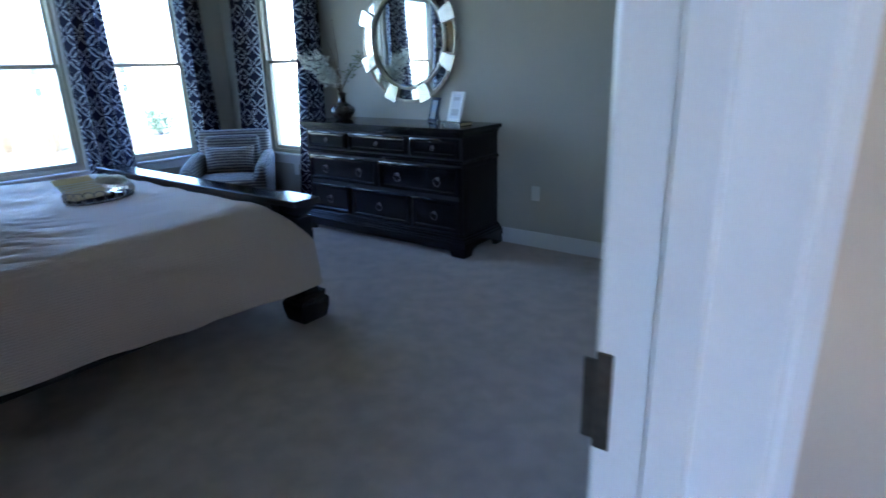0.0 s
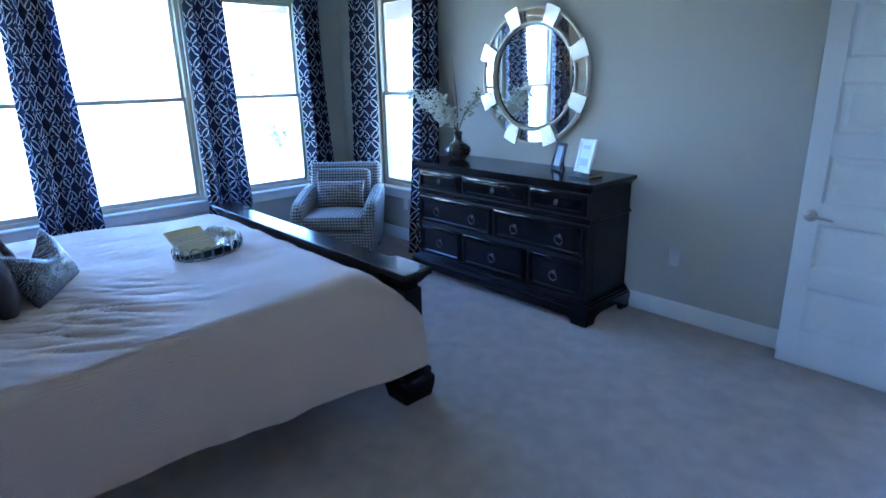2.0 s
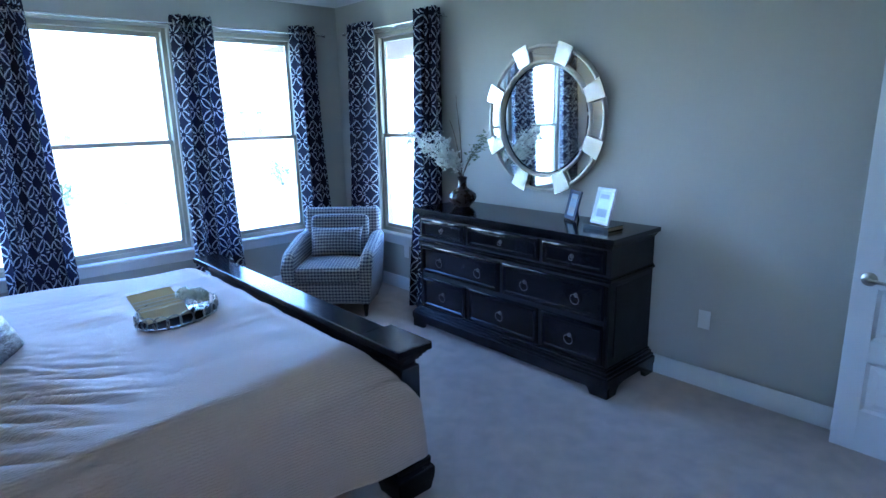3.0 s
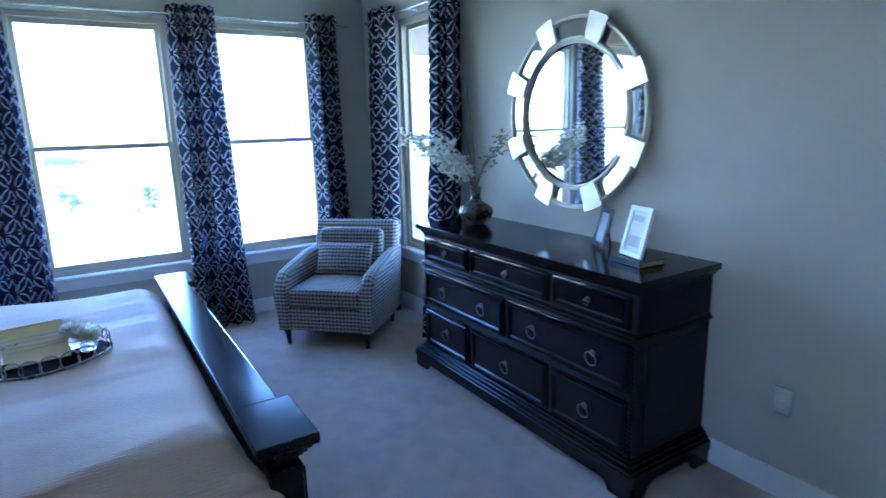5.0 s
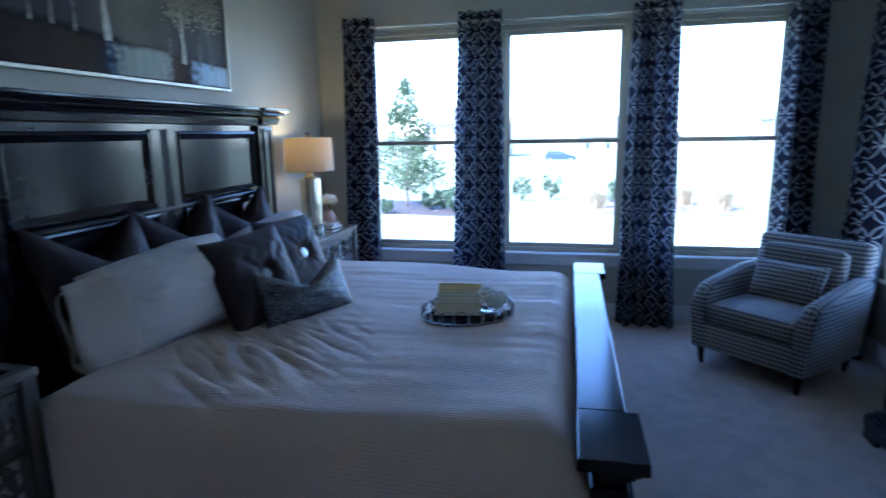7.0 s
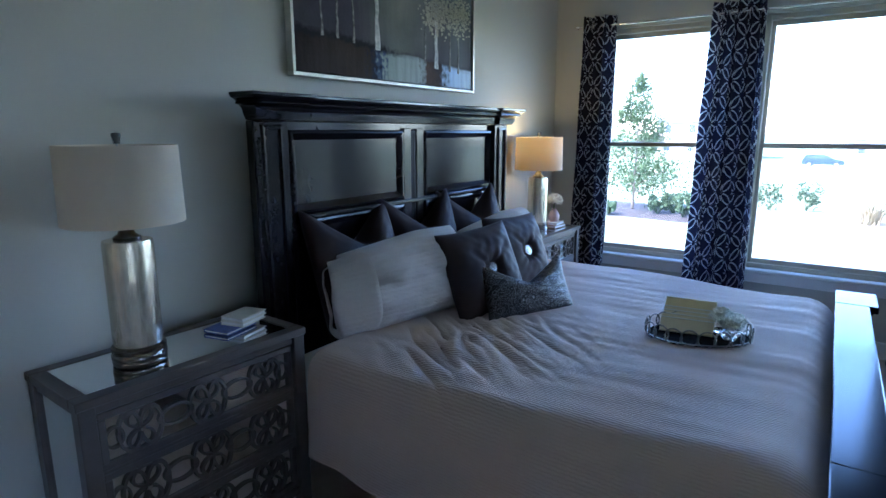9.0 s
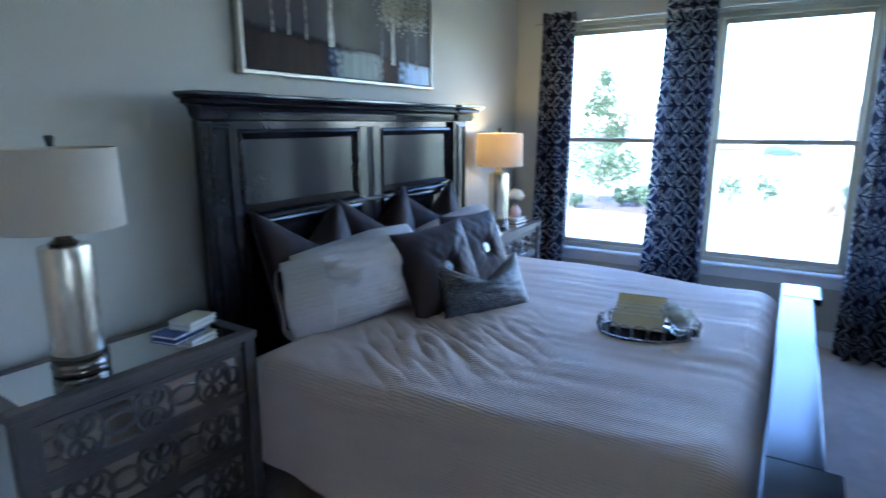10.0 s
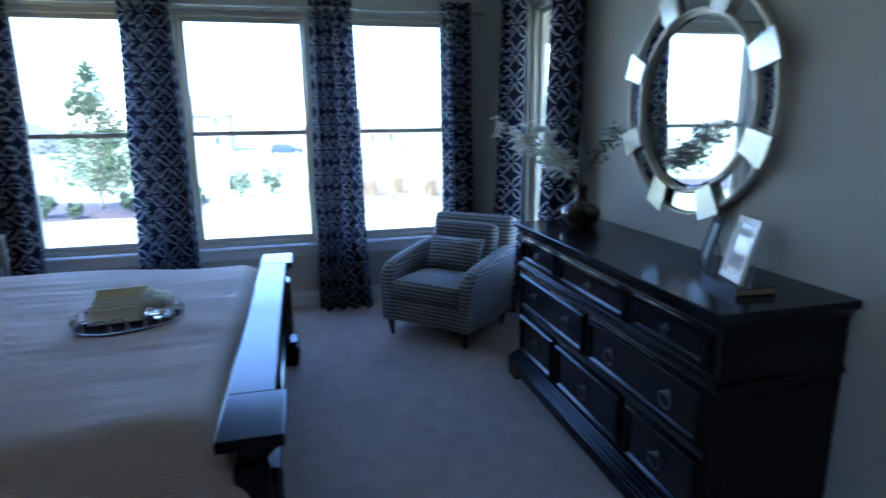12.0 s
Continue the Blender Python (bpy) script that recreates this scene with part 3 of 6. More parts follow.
HBZ = 1.627
part("headboard", boxes((-0.92, 0.92, 0.115, 0.160, 0.25, HBZ), bevel=0.003, seg=1), M_ESP, bed)
for s in (-1, 1):
    xs = sorted((s * 0.905, s * 1.085))
    post = part("headboard_post", boxes((xs[0], xs[1], 0.146, 0.195, FLOOR, HBZ), bevel=0.006), M_ESP, bed)
    part("post_panel", raised_panel(xs[0] + 0.034, xs[1] - 0.034, 0.70, HBZ - 0.016, 0.1955, 0.026, 0.55), M_ESP, post)
    part("plinth", boxes((xs[0] - 0.012, xs[1] + 0.012, 0.140, 0.207, FLOOR, 0.60), bevel=0.006), M_ESP, post)
part("cornice", crown(-1.078, 1.078, 0.155, 0.205, HBZ + 0.001, 0.78), M_ESP, bed, smooth=28)
for s in (-1, 1):
    xs = sorted((s * 1.088, s * 0.90))
    part("cornice_block", crown(xs[0], xs[1], 0.158, 0.228, HBZ + 0.0025, 0.78), M_ESP, bed, smooth=28)
for a, b in ((-0.878, -0.112), (0.086, 0.888)):
    part("headboard_panel", raised_panel(a, b, 1.215, 1.590, 0.162, 0.05), M_ESP, bed)
    part("headboard_panel", raised_panel(a, b, 0.72, 1.19, 0.162, 0.05), M_ESP, bed)
part("centre_stile", boxes((-0.105, -0.036, 0.161, 0.176, 0.6, 1.60), (0.014, 0.080, 0.161, 0.176, 0.6, 1.60), bevel=0.004), M_ESP, bed)
part("stile_panel", raised_panel(-0.034, 0.012, 0.64, 1.594, 0.163, 0.012, 0.4), M_ESPD, bed)
part("panel_ledge", boxes((-0.89, 0.895, 0.161, 0.198, 1.190, 1.214), bevel=0.006), M_ESP, bed)

# footboard, in the bed's own space: y from the head wall
F0, F1, FZ = 2.225, 2.41, 0.716
cap = bmesh.new()
add_box(cap, -BW + 0.29, BW - 0.29, F0, F1 - 0.038, FZ - 0.034, FZ, 0.005, 2)
part("footboard_cap", cap, M_ESP, bed)
for s in (-1, 1):
    xs = sorted((s * BW, s * (BW - 0.292)))
    part("post_cap", boxes((xs[0], xs[1], F0 - 0.001, F1, FZ - 0.036, FZ + 0.001), bevel=0.006), M_ESP, bed)
    part("cap_moulding", moulding(xs[0] + 0.052, xs[1] - 0.052, F0 + 0.055, F1 - 0.055, FZ - 0.10, ((0.0, 0.02), (0.012, 0.012), (0.022, 0.016), (0.034, 0.0155))), M_ESP, bed)
    post = part("footboard_post", boxes((xs[0] + (0.055 if s > 0 else 0.032), xs[1] - (0.032 if s > 0 else 0.055), F0 + 0.035, F1 - 0.048, 0.15, FZ - 0.1), bevel=0.006), M_ESP, bed)
    part("post_panel", raised_panel(xs[0] + 0.075, xs[1] - 0.075, 0.22, FZ - 0.14, F1 - 0.048, 0.02), M_ESP, post)
    foot = bmesh.new()
    fx = s * (BW - 0.095)
    prof = [(0.080, FLOOR), (0.090, FLOOR + 0.008), (0.104, 0.06), (0.106, 0.10), (0.098, 0.115), (0.088, 0.125), (0.092, 0.135), (0.092, 0.155)]
    lp = []
    for r, z in prof:
        lp.append([foot.verts.new((fx + r * cx * 0.85, F0 + 0.085 + r * cy, z)) for cx, cy in ((-1, -0.94), (-0.94, -1), (0.94, -1), (1, -0.94), (1, 0.94), (0.94, 1), (-0.94, 1), (-1, 0.94))])
    for a, b in zip(lp, lp[1:]):
        for j in range(8):
            foot.faces.new([a[j], a[(j + 1) % 8], b[(j + 1) % 8], b[j]])
    foot.faces.new(lp[0]), foot.faces.new(lp[-1])
    part("block_foot", foot, M_ESP, bed, smooth=35)
part("footboard", boxes((-BW + 0.2, BW - 0.2, F0 + 0.04, F1 - 0.09, 0.18, FZ - 0.035), bevel=0.004), M_ESP, bed)
part("footboard_moulding", boxes((-BW + 0.24, BW - 0.24, F0 + 0.02, F1 - 0.065, FZ - 0.058, FZ - 0.035), (-BW + 0.24, BW - 0.24, F0 + 0.03, F1 - 0.08, FZ - 0.08, FZ - 0.058), bevel=0.004), M_ESP, bed)
for a, b in ((-0.86, -0.03), (0.03, 0.86)):
    part("footboard_panel", raised_panel(a, b, 0.24, FZ - 0.1, F1 - 0.09, 0.04), M_ESP, bed)
for s in (-1, 1):
    xs = sorted((s * 1.0, s * 1.035))
    part("side_rail", boxes((xs[0], xs[1], 0.18, F0 + 0.05, 0.17, 0.36), bevel=0.005), M_ESPD, bed)
mattress = solo("mattress", boxes((-0.98, 0.98, 0.21, 2.20, 0.30, 0.60), bevel=0.07, seg=5), mat("mattress_ticking", (0.7, 0.7, 0.68), 0.8), "white mattress under the comforter", "mattress", m=pose(BX, Y_S, 0), smooth=60)


def comforter():
    """Draped cover: rows run from head to foot, columns from hem over the top to hem."""
    nx, ny = 230, 190
    top = 0.685
    y0, y1, yr = 0.49, 2.215, 0.12
    L = 1.40
    bm = bmesh.new()
    uvl = bm.loops.layers.uv.verify()
    grid = []
    for j in range(ny + 1):
        v = j / ny
        s = v * (y1 - y0 + 0.24)
        y = y0 + s
        fall = 0.0
        ye = y
        if y > y1 - yr:
            a = min(1.0, (y - (y1 - yr)) / (yr * math.pi / 2))
            ye = y1 - yr + yr * math.sin(a * math.pi / 2)
            fall = yr * (1 - math.cos(a * math.pi / 2)) + max(0.0, y - (y1 - yr + yr * math.pi / 2))
        row = []
        # crisp over the mattress edge at the head, soft and longer towards the foot
        soft_k = min(1.0, max(0.0, (y - 0.8) / 1.2))
        soft_k = soft_k * soft_k * (3 - 2 * soft_k)
        rad, hem = 0.055 + 0.175 * soft_k, 0.268 - 0.043 * soft_k
        half = 1.135 - 0.035 * max(0.0, 1 - (y - y0) / 0.5)
        flat = half - rad
        arc = rad * math.pi / 2
        drop = top - rad - hem
        full_l = flat + arc + drop
        edge_k = min(1.0, (y - y0) / 0.16)
        for i in range(nx + 1):
            u = (i / nx * 2 - 1) * full_l
            au, sg = abs(u), (1 if u >= 0 else -1)
            side = 0.0
            if au < flat:
                x, z = au, top
                nrm = Vector((0, 0, 1))
            elif au < flat + arc:
                a = (au - flat) / rad
                x, z = flat + rad * math.sin(a), top - rad * (1 - math.cos(a))
                nrm = Vector((sg * math.sin(a), 0, math.cos(a)))
                side = a / (math.pi / 2)
            else:
                d = (au - flat - arc) / drop
                x, z = half + (0.012 + 0.018 * soft_k) * math.sin(d * 1.6) + 0.01 * d * soft_k, top - rad - (au - flat - arc)
                nrm = Vector((sg, 0, 0.0))
                side = 1.0
            # folds that hang down the sides, and the hem that lifts towards the foot
            d = max(0.0, (au - flat - arc * 0.4) / drop)
            wav = noise.noise(Vector((y * 2.4, sg * 3.1, 0.3))) * 0.034 + noise.noise(Vector((y * 5.5, sg * 7.7, z * 1.2))) * 0.022
            x += d * wav * (0.25 + 0.75 * edge_k)
            lift = max(0.0, (y - 1.55) / 0.8) ** 2 * 0.012 * min(1.0, d)
            z += lift
            # broad softness and slack creases on the top
            soft = noise.noise(Vector((u * 1.7, y * 1.5, 2.0))) * 0.016
            f1 = noise.noise(Vector((u * 5.5 + 0.35 * math.sin(y * 2.1), y * 1.5, 9.0)))
            f2 = noise.noise(Vector((u * 13.0 + y * 1.2, y * 2.6, 6.0)))
            near = math.exp(-(((y - 1.0) / 0.27) ** 2 + ((sg * au - 0.60) / 0.36) ** 2))
            f3 = noise.noise(Vector(((u - y * 0.9) * 8.5 + 0.5 * f1, (y + u * 0.6) * 1.5, 4.0)))
            f4 = noise.noise(Vector(((u - y * 0.7) * 17.0 + f3, (y + u * 0.6) * 3.0, 14.0)))
            flat_ = 1 - 0.45 * side
            bumpy = soft * 0.8 + flat_ * (0.008 * f1 + 0.005 * f2) + near * edge_k * (0.060 * (0.32 - abs(f3)) + 0.044 * (0.30 - abs(f4)) + 0.022 * f4)
            # the tray presses the cloth flat
            press = math.exp(-((((y - 1.735) / 0.30) ** 2 + ((sg * au - 0.025) / 0.26) ** 2) ** 2))
            bumpy = bumpy * (1 - press) - 0.0015 * press
            fine = noise.noise(Vector((u * 14, y * 2.5, 1.0))) * 0.0016
            # the corner hangs on past the mattress, outside the foot post
            out_k = min(1.0, max(0.0, (side - 0.30) / 0.70))
            foot_k = out_k * min(1.0, max(0.0, (y - 1.6) / 0.6)) ** 1.5
            ye2 = ye + (0.095 if sg > 0 else 0.0) * foot_k
            x += 0.035 * foot_k
            p = Vector((sg * x, ye2, z - fall * (1 - side))) + nrm * (bumpy + fine * (1 - press))
            row.append(bm.verts.new(p))
        grid.append(row)
    for j in range(ny):
        for i in range(nx):
            f = bm.faces.new([grid[j][i], grid[j][i + 1], grid[j + 1][i + 1], grid[j + 1][i]])
            for lp, (a, b) in zip(f.loops, ((i, j), (i + 1, j), (i + 1, j + 1), (i, j + 1))):
                lp[uvl].uv = ((a / nx * 2 - 1) * L, b / ny * (y1 - y0))
    ob = solo("comforter", bm, M_DUVET, "taupe crinkled cotton comforter draped over the bed", "comforter", m=pose(BX, Y_S, 0), smooth=180)
    th = ob.modifiers.new("thickness", "SOLIDIFY")
    th.thickness, th.offset = 0.022, -1
    return ob


comforter()


def pillow_mesh(name, w, h, d, material, chop=0.0, tuft=0.0, n=44, seed=1.0, full=0.55, corner=0.0, wrinkle=1.0, taper=0.0):
    """A stuffed cushion in the xz plane, standing on its lower edge, with pinched corners, wrinkles and, if wanted, a chopped top or a tufted middle."""
    bm = bmesh.new()
    uvl = bm.loops.layers.uv.verify()
    sides = []
    for sg in (1, -1):
        g = []
        for j in range(n + 1):
            row = []
            for i in range(n + 1):
                u, v = i / n * 2 - 1, j / n * 2 - 1
                if sg < 0 and (i in (0, n) or j in (0, n)):
                    row.append(sides[0][j][i])
                    continue
                x = u * w / 2 * (1 - 0.07 * (1 - v * v)) * (1 - corner * u * u * v * v)
                z = v * h / 2 * (1 - 0.07 * (1 - u * u)) * (1 - corner * u * u * v * v)
                t = d / 2 * max(0.0, (1 - abs(u) ** 2.6)) ** full * max(0.0, (1 - abs(v) ** 2.6)) ** full
                wr = noise.noise(Vector((u * 2.2 + seed, v * 2.2, seed * 3 + sg))) * 0.012 + noise.noise(Vector((u * 6 + seed, v * 6, seed + sg * 2))) * 0.005
                edge = min(1.0, 4 * (1 - max(abs(u), abs(v))))
                y = sg * t + wr * edge * wrinkle
                if tuft:
                    r2 = u * u + v * v
                    y -= sg * tuft * math.exp(-r2 / 0.05) + sg * tuft * 0.35 * math.exp(-((abs(u) - abs(v)) / 0.18) ** 2) * math.exp(-r2 / 0.4) * (0.5 + 0.5 * math.sin(11 * math.atan2(v, u)))
                if chop:
                    k = max(0.0, 1 - math.sqrt(u * u + 0.012) / 0.92) ** 1.1 * max(0.0, (v + 0.55) / 1.55) ** 1.6
                    z -= chop * k
                    y += sg * 0.25 * chop * k * (1 - v * v)
                row.append(bm.verts.new((x, y, (z + h / 2) * (1 - taper * max(0.0, u + 0.3)))))
            g.append(row)
        sides.append(g)
    for sg, g in zip((1, -1), sides):
        for j in range(n):
            for i in range(n):
                q = [g[j][i], g[j][i + 1], g[j + 1][i + 1], g[j + 1][i]]
                f = bm.faces.new(q if sg < 0 else q[::-1])
                for lp in f.loops:
                    lp[uvl].uv = (lp.vert.co.x + seed, lp.vert.co.z)
    return finish(name, bm, material, 180)


def cushion(name, me, m, label, group="", category="pillow"):
    ob = new(name, me)
    ob.matrix_basis = m
    return tagged(ob, label, category, group)


MT = 0.69  # top of the made bed
sham_me = pillow_mesh("euro_sham", 0.63, 0.60, 0.22, M_SHAM, chop=0.21)
for i, (x, y, tilt, yaw) in enumerate(((-2.335, 0.60, 16, 3), (-2.885, 0.58, 14, -2), (-3.40, 0.60, 15, -4))):
    cushion("euro_sham", sham_me, pose(x, y, MT - 0.03, tilt, 0, yaw), "charcoal satin square pillow with a chopped top", "euro shams along the headboard")
KW, KH, KD = 0.78, 0.46, 0.365
king_me = pillow_mesh("king_cover", KW, KH, KD, M_KING, seed=4.0, full=0.46, corner=0.07, wrinkle=2.4, taper=0.10)


def case_end():
    """The open end of a pillow case: a loose sleeve that closes to a ruffled slit."""
    bm = bmesh.new()
    uvl = bm.loops.layers.uv.verify()
    rows = []
    for k in range(11):
        t = k / 10
        x = KW / 2 * 0.70 + 0.175 * t
        hd = KD / 2 * (0.66 * (1 - t) ** 0.7 + 0.14 + 0.12 * max(0.0, t - 0.6))
        hh = KH / 2 * (0.90 - 0.03 * math.sin(t * 3.1))
        row = []
        for i in range(56):
            a = 2 * math.pi * i / 56
            c, q = math.cos(a), math.sin(a)
            ruf = 0.020 * t * noise.noise(Vector((c * 2.2, q * 2.6, 1.5 + t * 0.7))) + 0.010 * t * math.sin(5 * a + 1.3)
            row.append(bm.verts.new((x + 0.022 * t * noise.noise(Vector((c * 1.4, q * 1.4, 4.0))) - 0.03 * t * q * q * (q > 0),
                                     (hd + ruf) * math.copysign(abs(c) ** 0.8, c), (KH / 2 + (hh + ruf * 0.4) * math.copysign(abs(q) ** 0.72, q)) * (0.90 - 0.07 * t))))
        rows.append(row)
    for p, r in zip(rows, rows[1:]):
        for i in range(56):
            f = bm.faces.new([p[i], p[(i + 1) % 56], r[(i + 1) % 56], r[i]])
            for lp in f.loops:
                lp[uvl].uv = (lp.vert.co.x + 4.0, lp.vert.co.z)
    return bm


for x, y, yaw in ((-2.43, 0.785, -12), (-3.34, 0.82, -3)):
    kp = thing("king_pillow", pose(x, y, MT - 0.02, 18, 0, yaw), "silver grey crinkled cotton bed pillow", "pillow", "king pillows")
    kc = new("cover", king_me)
    kc.parent = kp
    ce = part("case_end", case_end(), M_KING, kp, "open gathered end of the pillow case", smooth=180)
    th = ce.modifiers.new("thickness", "SOLIDIFY")
    th.thickness, th.offset = 0.004, -1
btn_me = pillow_mesh("button_pillow", 0.50, 0.46, 0.20, M_SHAM, tuft=0.05, seed=7.0)
for x, y, yaw, roll in ((-2.73, 1.07, -12, 3), (-3.20, 1.02, -8, -2)):
    bp_ob = thing("button_pillow", pose(x, y, MT - 0.01, 22, roll, yaw), "charcoal satin tufted pillow with a crystal button", "pillow", "button pillows")
    cv = new("cover", btn_me)
    cv.parent = bp_ob
    bb = lathe([(0, 0.012), (0.022, 0.011), (0.036, 0.003), (0.038, -0.004), (0, -0.006)], 18, m=pose(0, 0.064, 0.23, -90))
    for k in range(14):
        bmesh.ops.create_icosphere(bb, subdivisions=1, radius=0.0065, matrix=pose(0.027 * math.cos(k * 0.449), 0.071, 0.23 + 0.027 * math.sin(k * 0.449)))
    part("crystal_button", bb, M_CRYSTAL, bp_ob, "sparkling crystal button")
lum_me = pillow_mesh("lumbar_pillow", 0.52, 0.29, 0.15, M_LUMBAR, chop=0.14, seed=11.0)
cushion("lumbar_pillow", lum_me, pose(-2.78, 1.25, MT + 0.0, 28, 0, -28), "black and silver jacquard lumbar pillow", "")


# ---------------------------------------------------------------- dresser
DX0, DX1, DY0, DY1, DZ = -3.425, -1.655, 3.975, Y_N - 0.02, 0.955
dresser = thing("dresser", pose(0, 0, 0), "espresso wooden dresser with eight drawers", "dresser")
part("body", boxes((DX0 + 0.03, DX1 - 0.03, DY0 + 0.03, DY1, 0.11, DZ - 0.06), bevel=0.003, seg=1), M_ESPD, dresser)


def flipped_moulding(x0, x1, y0, y1, z0, steps):
    return loft_rects([(x0 - g, x1 + g, y0 - g, y1, z) for g, z in courses(z0, steps)])


part("top", flipped_moulding(DX0 + 0.03, DX1 - 0.03, DY0 + 0.025, DY1 + 0.005, DZ - 0.068, ((0.0, 0.014), (0.010, 0.012), (0.018, 0.012), (0.034, 0.0295))), M_ESP, dresser, smooth=30)
part("base_moulding", flipped_moulding(DX0 + 0.03, DX1 - 0.03, DY0 + 0.02, DY1, 0.052, ((0.052, 0.052), (0.042, 0.016), (0.026, 0.018), (0.012, 0.014))), M_ESP, dresser, smooth=30)
part("waist_moulding", flipped_moulding(DX0 + 0.03, DX1 - 0.03, DY0 + 0.025, DY1, 0.684, ((0.004, 0.008), (0.014, 0.016), (0.006, 0.010))), M_ESP, dresser, smooth=30)


def bracket_foot(w, h, d):
    """Bracket with a scrolled inner edge, extruded along y."""
    prof = [(0, FLOOR), (w * 0.6, FLOOR), (w * 0.64, h * 0.2), (w * 0.72, h * 0.5), (w * 0.86, h * 0.74), (w, h * 0.82), (w, h), (0, h)]
    bm = bmesh.new()
    a = [bm.verts.new((x, 0, z)) for x, z in prof]
    b = [bm.verts.new((x, d, z)) for x, z in prof]
    bm.faces.new(a), bm.faces.new(b[::-1])
    for i in range(len(prof)):
        j = (i + 1) % len(prof)
        bm.faces.new([a[i], b[i], b[j], a[j]])
    return bm


for x, s in ((DX0 - 0.016, 1), (DX1 + 0.016, -1)):
    part("bracket_foot", bracket_foot(0.20, 0.054, 0.03), M_ESP, dresser, m=Matrix.Translation((x, DY0 - 0.028, 0)) @ Matrix.Diagonal((s, 1, 1, 1)))
    part("bracket_foot", bracket_foot(0.17, 0.054, 0.03), M_ESP, dresser, m=Matrix.Translation((x, DY0 - 0.026, 0)) @ pose(0, 0, 0, 0, 0, 90) @ Matrix.Diagonal((1, -s, 1, 1)))
    part("bracket_foot", bracket_foot(0.17, 0.054, 0.03), M_ESP, dresser, m=Matrix.Translation((x, DY1, 0)) @ pose(0, 0, 0, 0, 0, -90) @ Matrix.Diagonal((1, s, 1, 1)))
part("apron", boxes((DX0 + 0.10, DX1 - 0.10, DY0 - 0.024, DY0 + 0.006, 0.026, 0.054), bevel=0.003), M_ESP, dresser)
for x in (DX0 + 0.047, DX1 - 0.047):
    rp = bmesh.new()
    for k in range(24):
        z = 0.165 + k * 0.0212
        add_box(rp, -0.013, 0.013, -0.006, 0.006, -0.009, 0.009, 0.004, 2, m=pose(x, DY0 + 0.024, z, 0, 35, 0))
    part("rope_carving", rp, M_ESP, dresser)
for x0, x1 in ((DX1 - 0.03, DX1 - 0.022), (DX0 + 0.022, DX0 + 0.03)):
    part("side_panel", boxes((x0, x1, DY0 + 0.09, DY1 - 0.06, 0.20, 0.66), bevel=0.003), M_ESPD, dresser)


def ring_pull(parent, x, y, z, r):
    bm = lathe([(0, 0), (0.013, 0.0), (0.013, 0.003), (0.008, 0.007), (0.006, 0.015), (0, 0.017)], 16, m=pose(x, y, z, 90))
    for k in range(8):
        a = k * math.pi / 4
        bmesh.ops.create_icosphere(bm, subdivisions=1, radius=0.004, matrix=pose(x + 0.013 * math.cos(a), y - 0.003, z + 0.013 * math.sin(a)))
    tube([(x + r * math.sin(a), y - 0.016 - 0.004 * math.cos(a), z - r * 0.75 + r * math.cos(a)) for a in [2 * math.pi * k / 20 for k in range(20)]], 0.0024, 6, bm, closed=True)
    part("ring_pull", bm, M_PEWTER, parent, "aged pewter ring pull", smooth=40)


def drawer(x0, x1, z0, z1, pulls, r):
    y = DY0 + 0.028
    d = part("drawer", boxes((x0, x1, y - 0.012, y + 0.02, z0, z1), bevel=0.004), M_ESP, dresser, smooth=35)
    part("drawer_moulding", raised_panel(-x1 + 0.012, -x0 - 0.012, z0 + 0.012, z1 - 0.012, 0.0035, 0.026, 0.5), M_ESP, d, m=pose(0, y - 0.0125, 0, 0, 0, 180))
    for p in pulls:
        ring_pull(d, p, y - 0.012, (z0 + z1) / 2 + (r * 0.5), r)


# a wide middle drawer between two narrower ones, above and below a pair of long ones
for a, b in ((-3.360, -2.880), (-2.852, -2.204), (-2.176, -1.716)):
    drawer(a, b, 0.732, 0.876, [(a + b) / 2], 0.014)
    drawer(a, b, 0.162, 0.410, [(a + b) / 2], 0.032)
for a, b in ((-3.360, -2.546), (-2.518, -1.716)):
    drawer(a, b, 0.446, 0.666, [a + (b - a) * 0.26, a + (b - a) * 0.76], 0.032)

# ---------------------------------------------------------------- round mirror
MX, MZ = -2.578, 1.612
mirror = thing("round_mirror", pose(MX, Y_N - 0.002, MZ, 90, 0, 0), "round wall mirror in a segmented mirrored frame", "mirror")
part("backing", lathe([(0, 0.0), (0.505, 0.0), (0.505, 0.014), (0, 0.014)], 64), M_SILVERLEAF, mirror)
part("mirror_plate", lathe([(0.372, 0.030), (0.388, 0.026), (0.388, 0.016), (0, 0.016), (0, 0.030)], 96), M_MIRROR, mirror)
part("inner_rim", lathe([(0.386, 0.016), (0.386, 0.034), (0.392, 0.042), (0.402, 0.042), (0.408, 0.034), (0.408, 0.016)], 96), M_SILVERLEAF, mirror, smooth=50)
part("outer_rim", lathe([(0.492, 0.008), (0.492, 0.034), (0.498, 0.042), (0.508, 0.042), (0.514, 0.034), (0.514, 0.004)], 96), M_SILVERLEAF, mirror, smooth=50)
for k in range(8):
    c = math.radians(22.5 + 45 * k)
    part("mirror_segment", ring_bar(bmesh.new(), 0.410, 0.490, c + 0.14, c + math.pi / 4 - 0.14, 0.0145, 0.024, 12), M_MIRROR, mirror)
    tb = ring_bar(bmesh.new(), 0.398, 0.535, c - 0.125, c + 0.125, 0.036, 0.056, 6)
    bmesh.ops.bevel(tb, geom=[e for e in tb.edges if e.calc_face_angle(0) > 0.8], offset=0.006, segments=2, affect="EDGES")
    part("mirror_tab", tb, M_TABMIRROR, mirror, "bevelled silver mirrored tab")

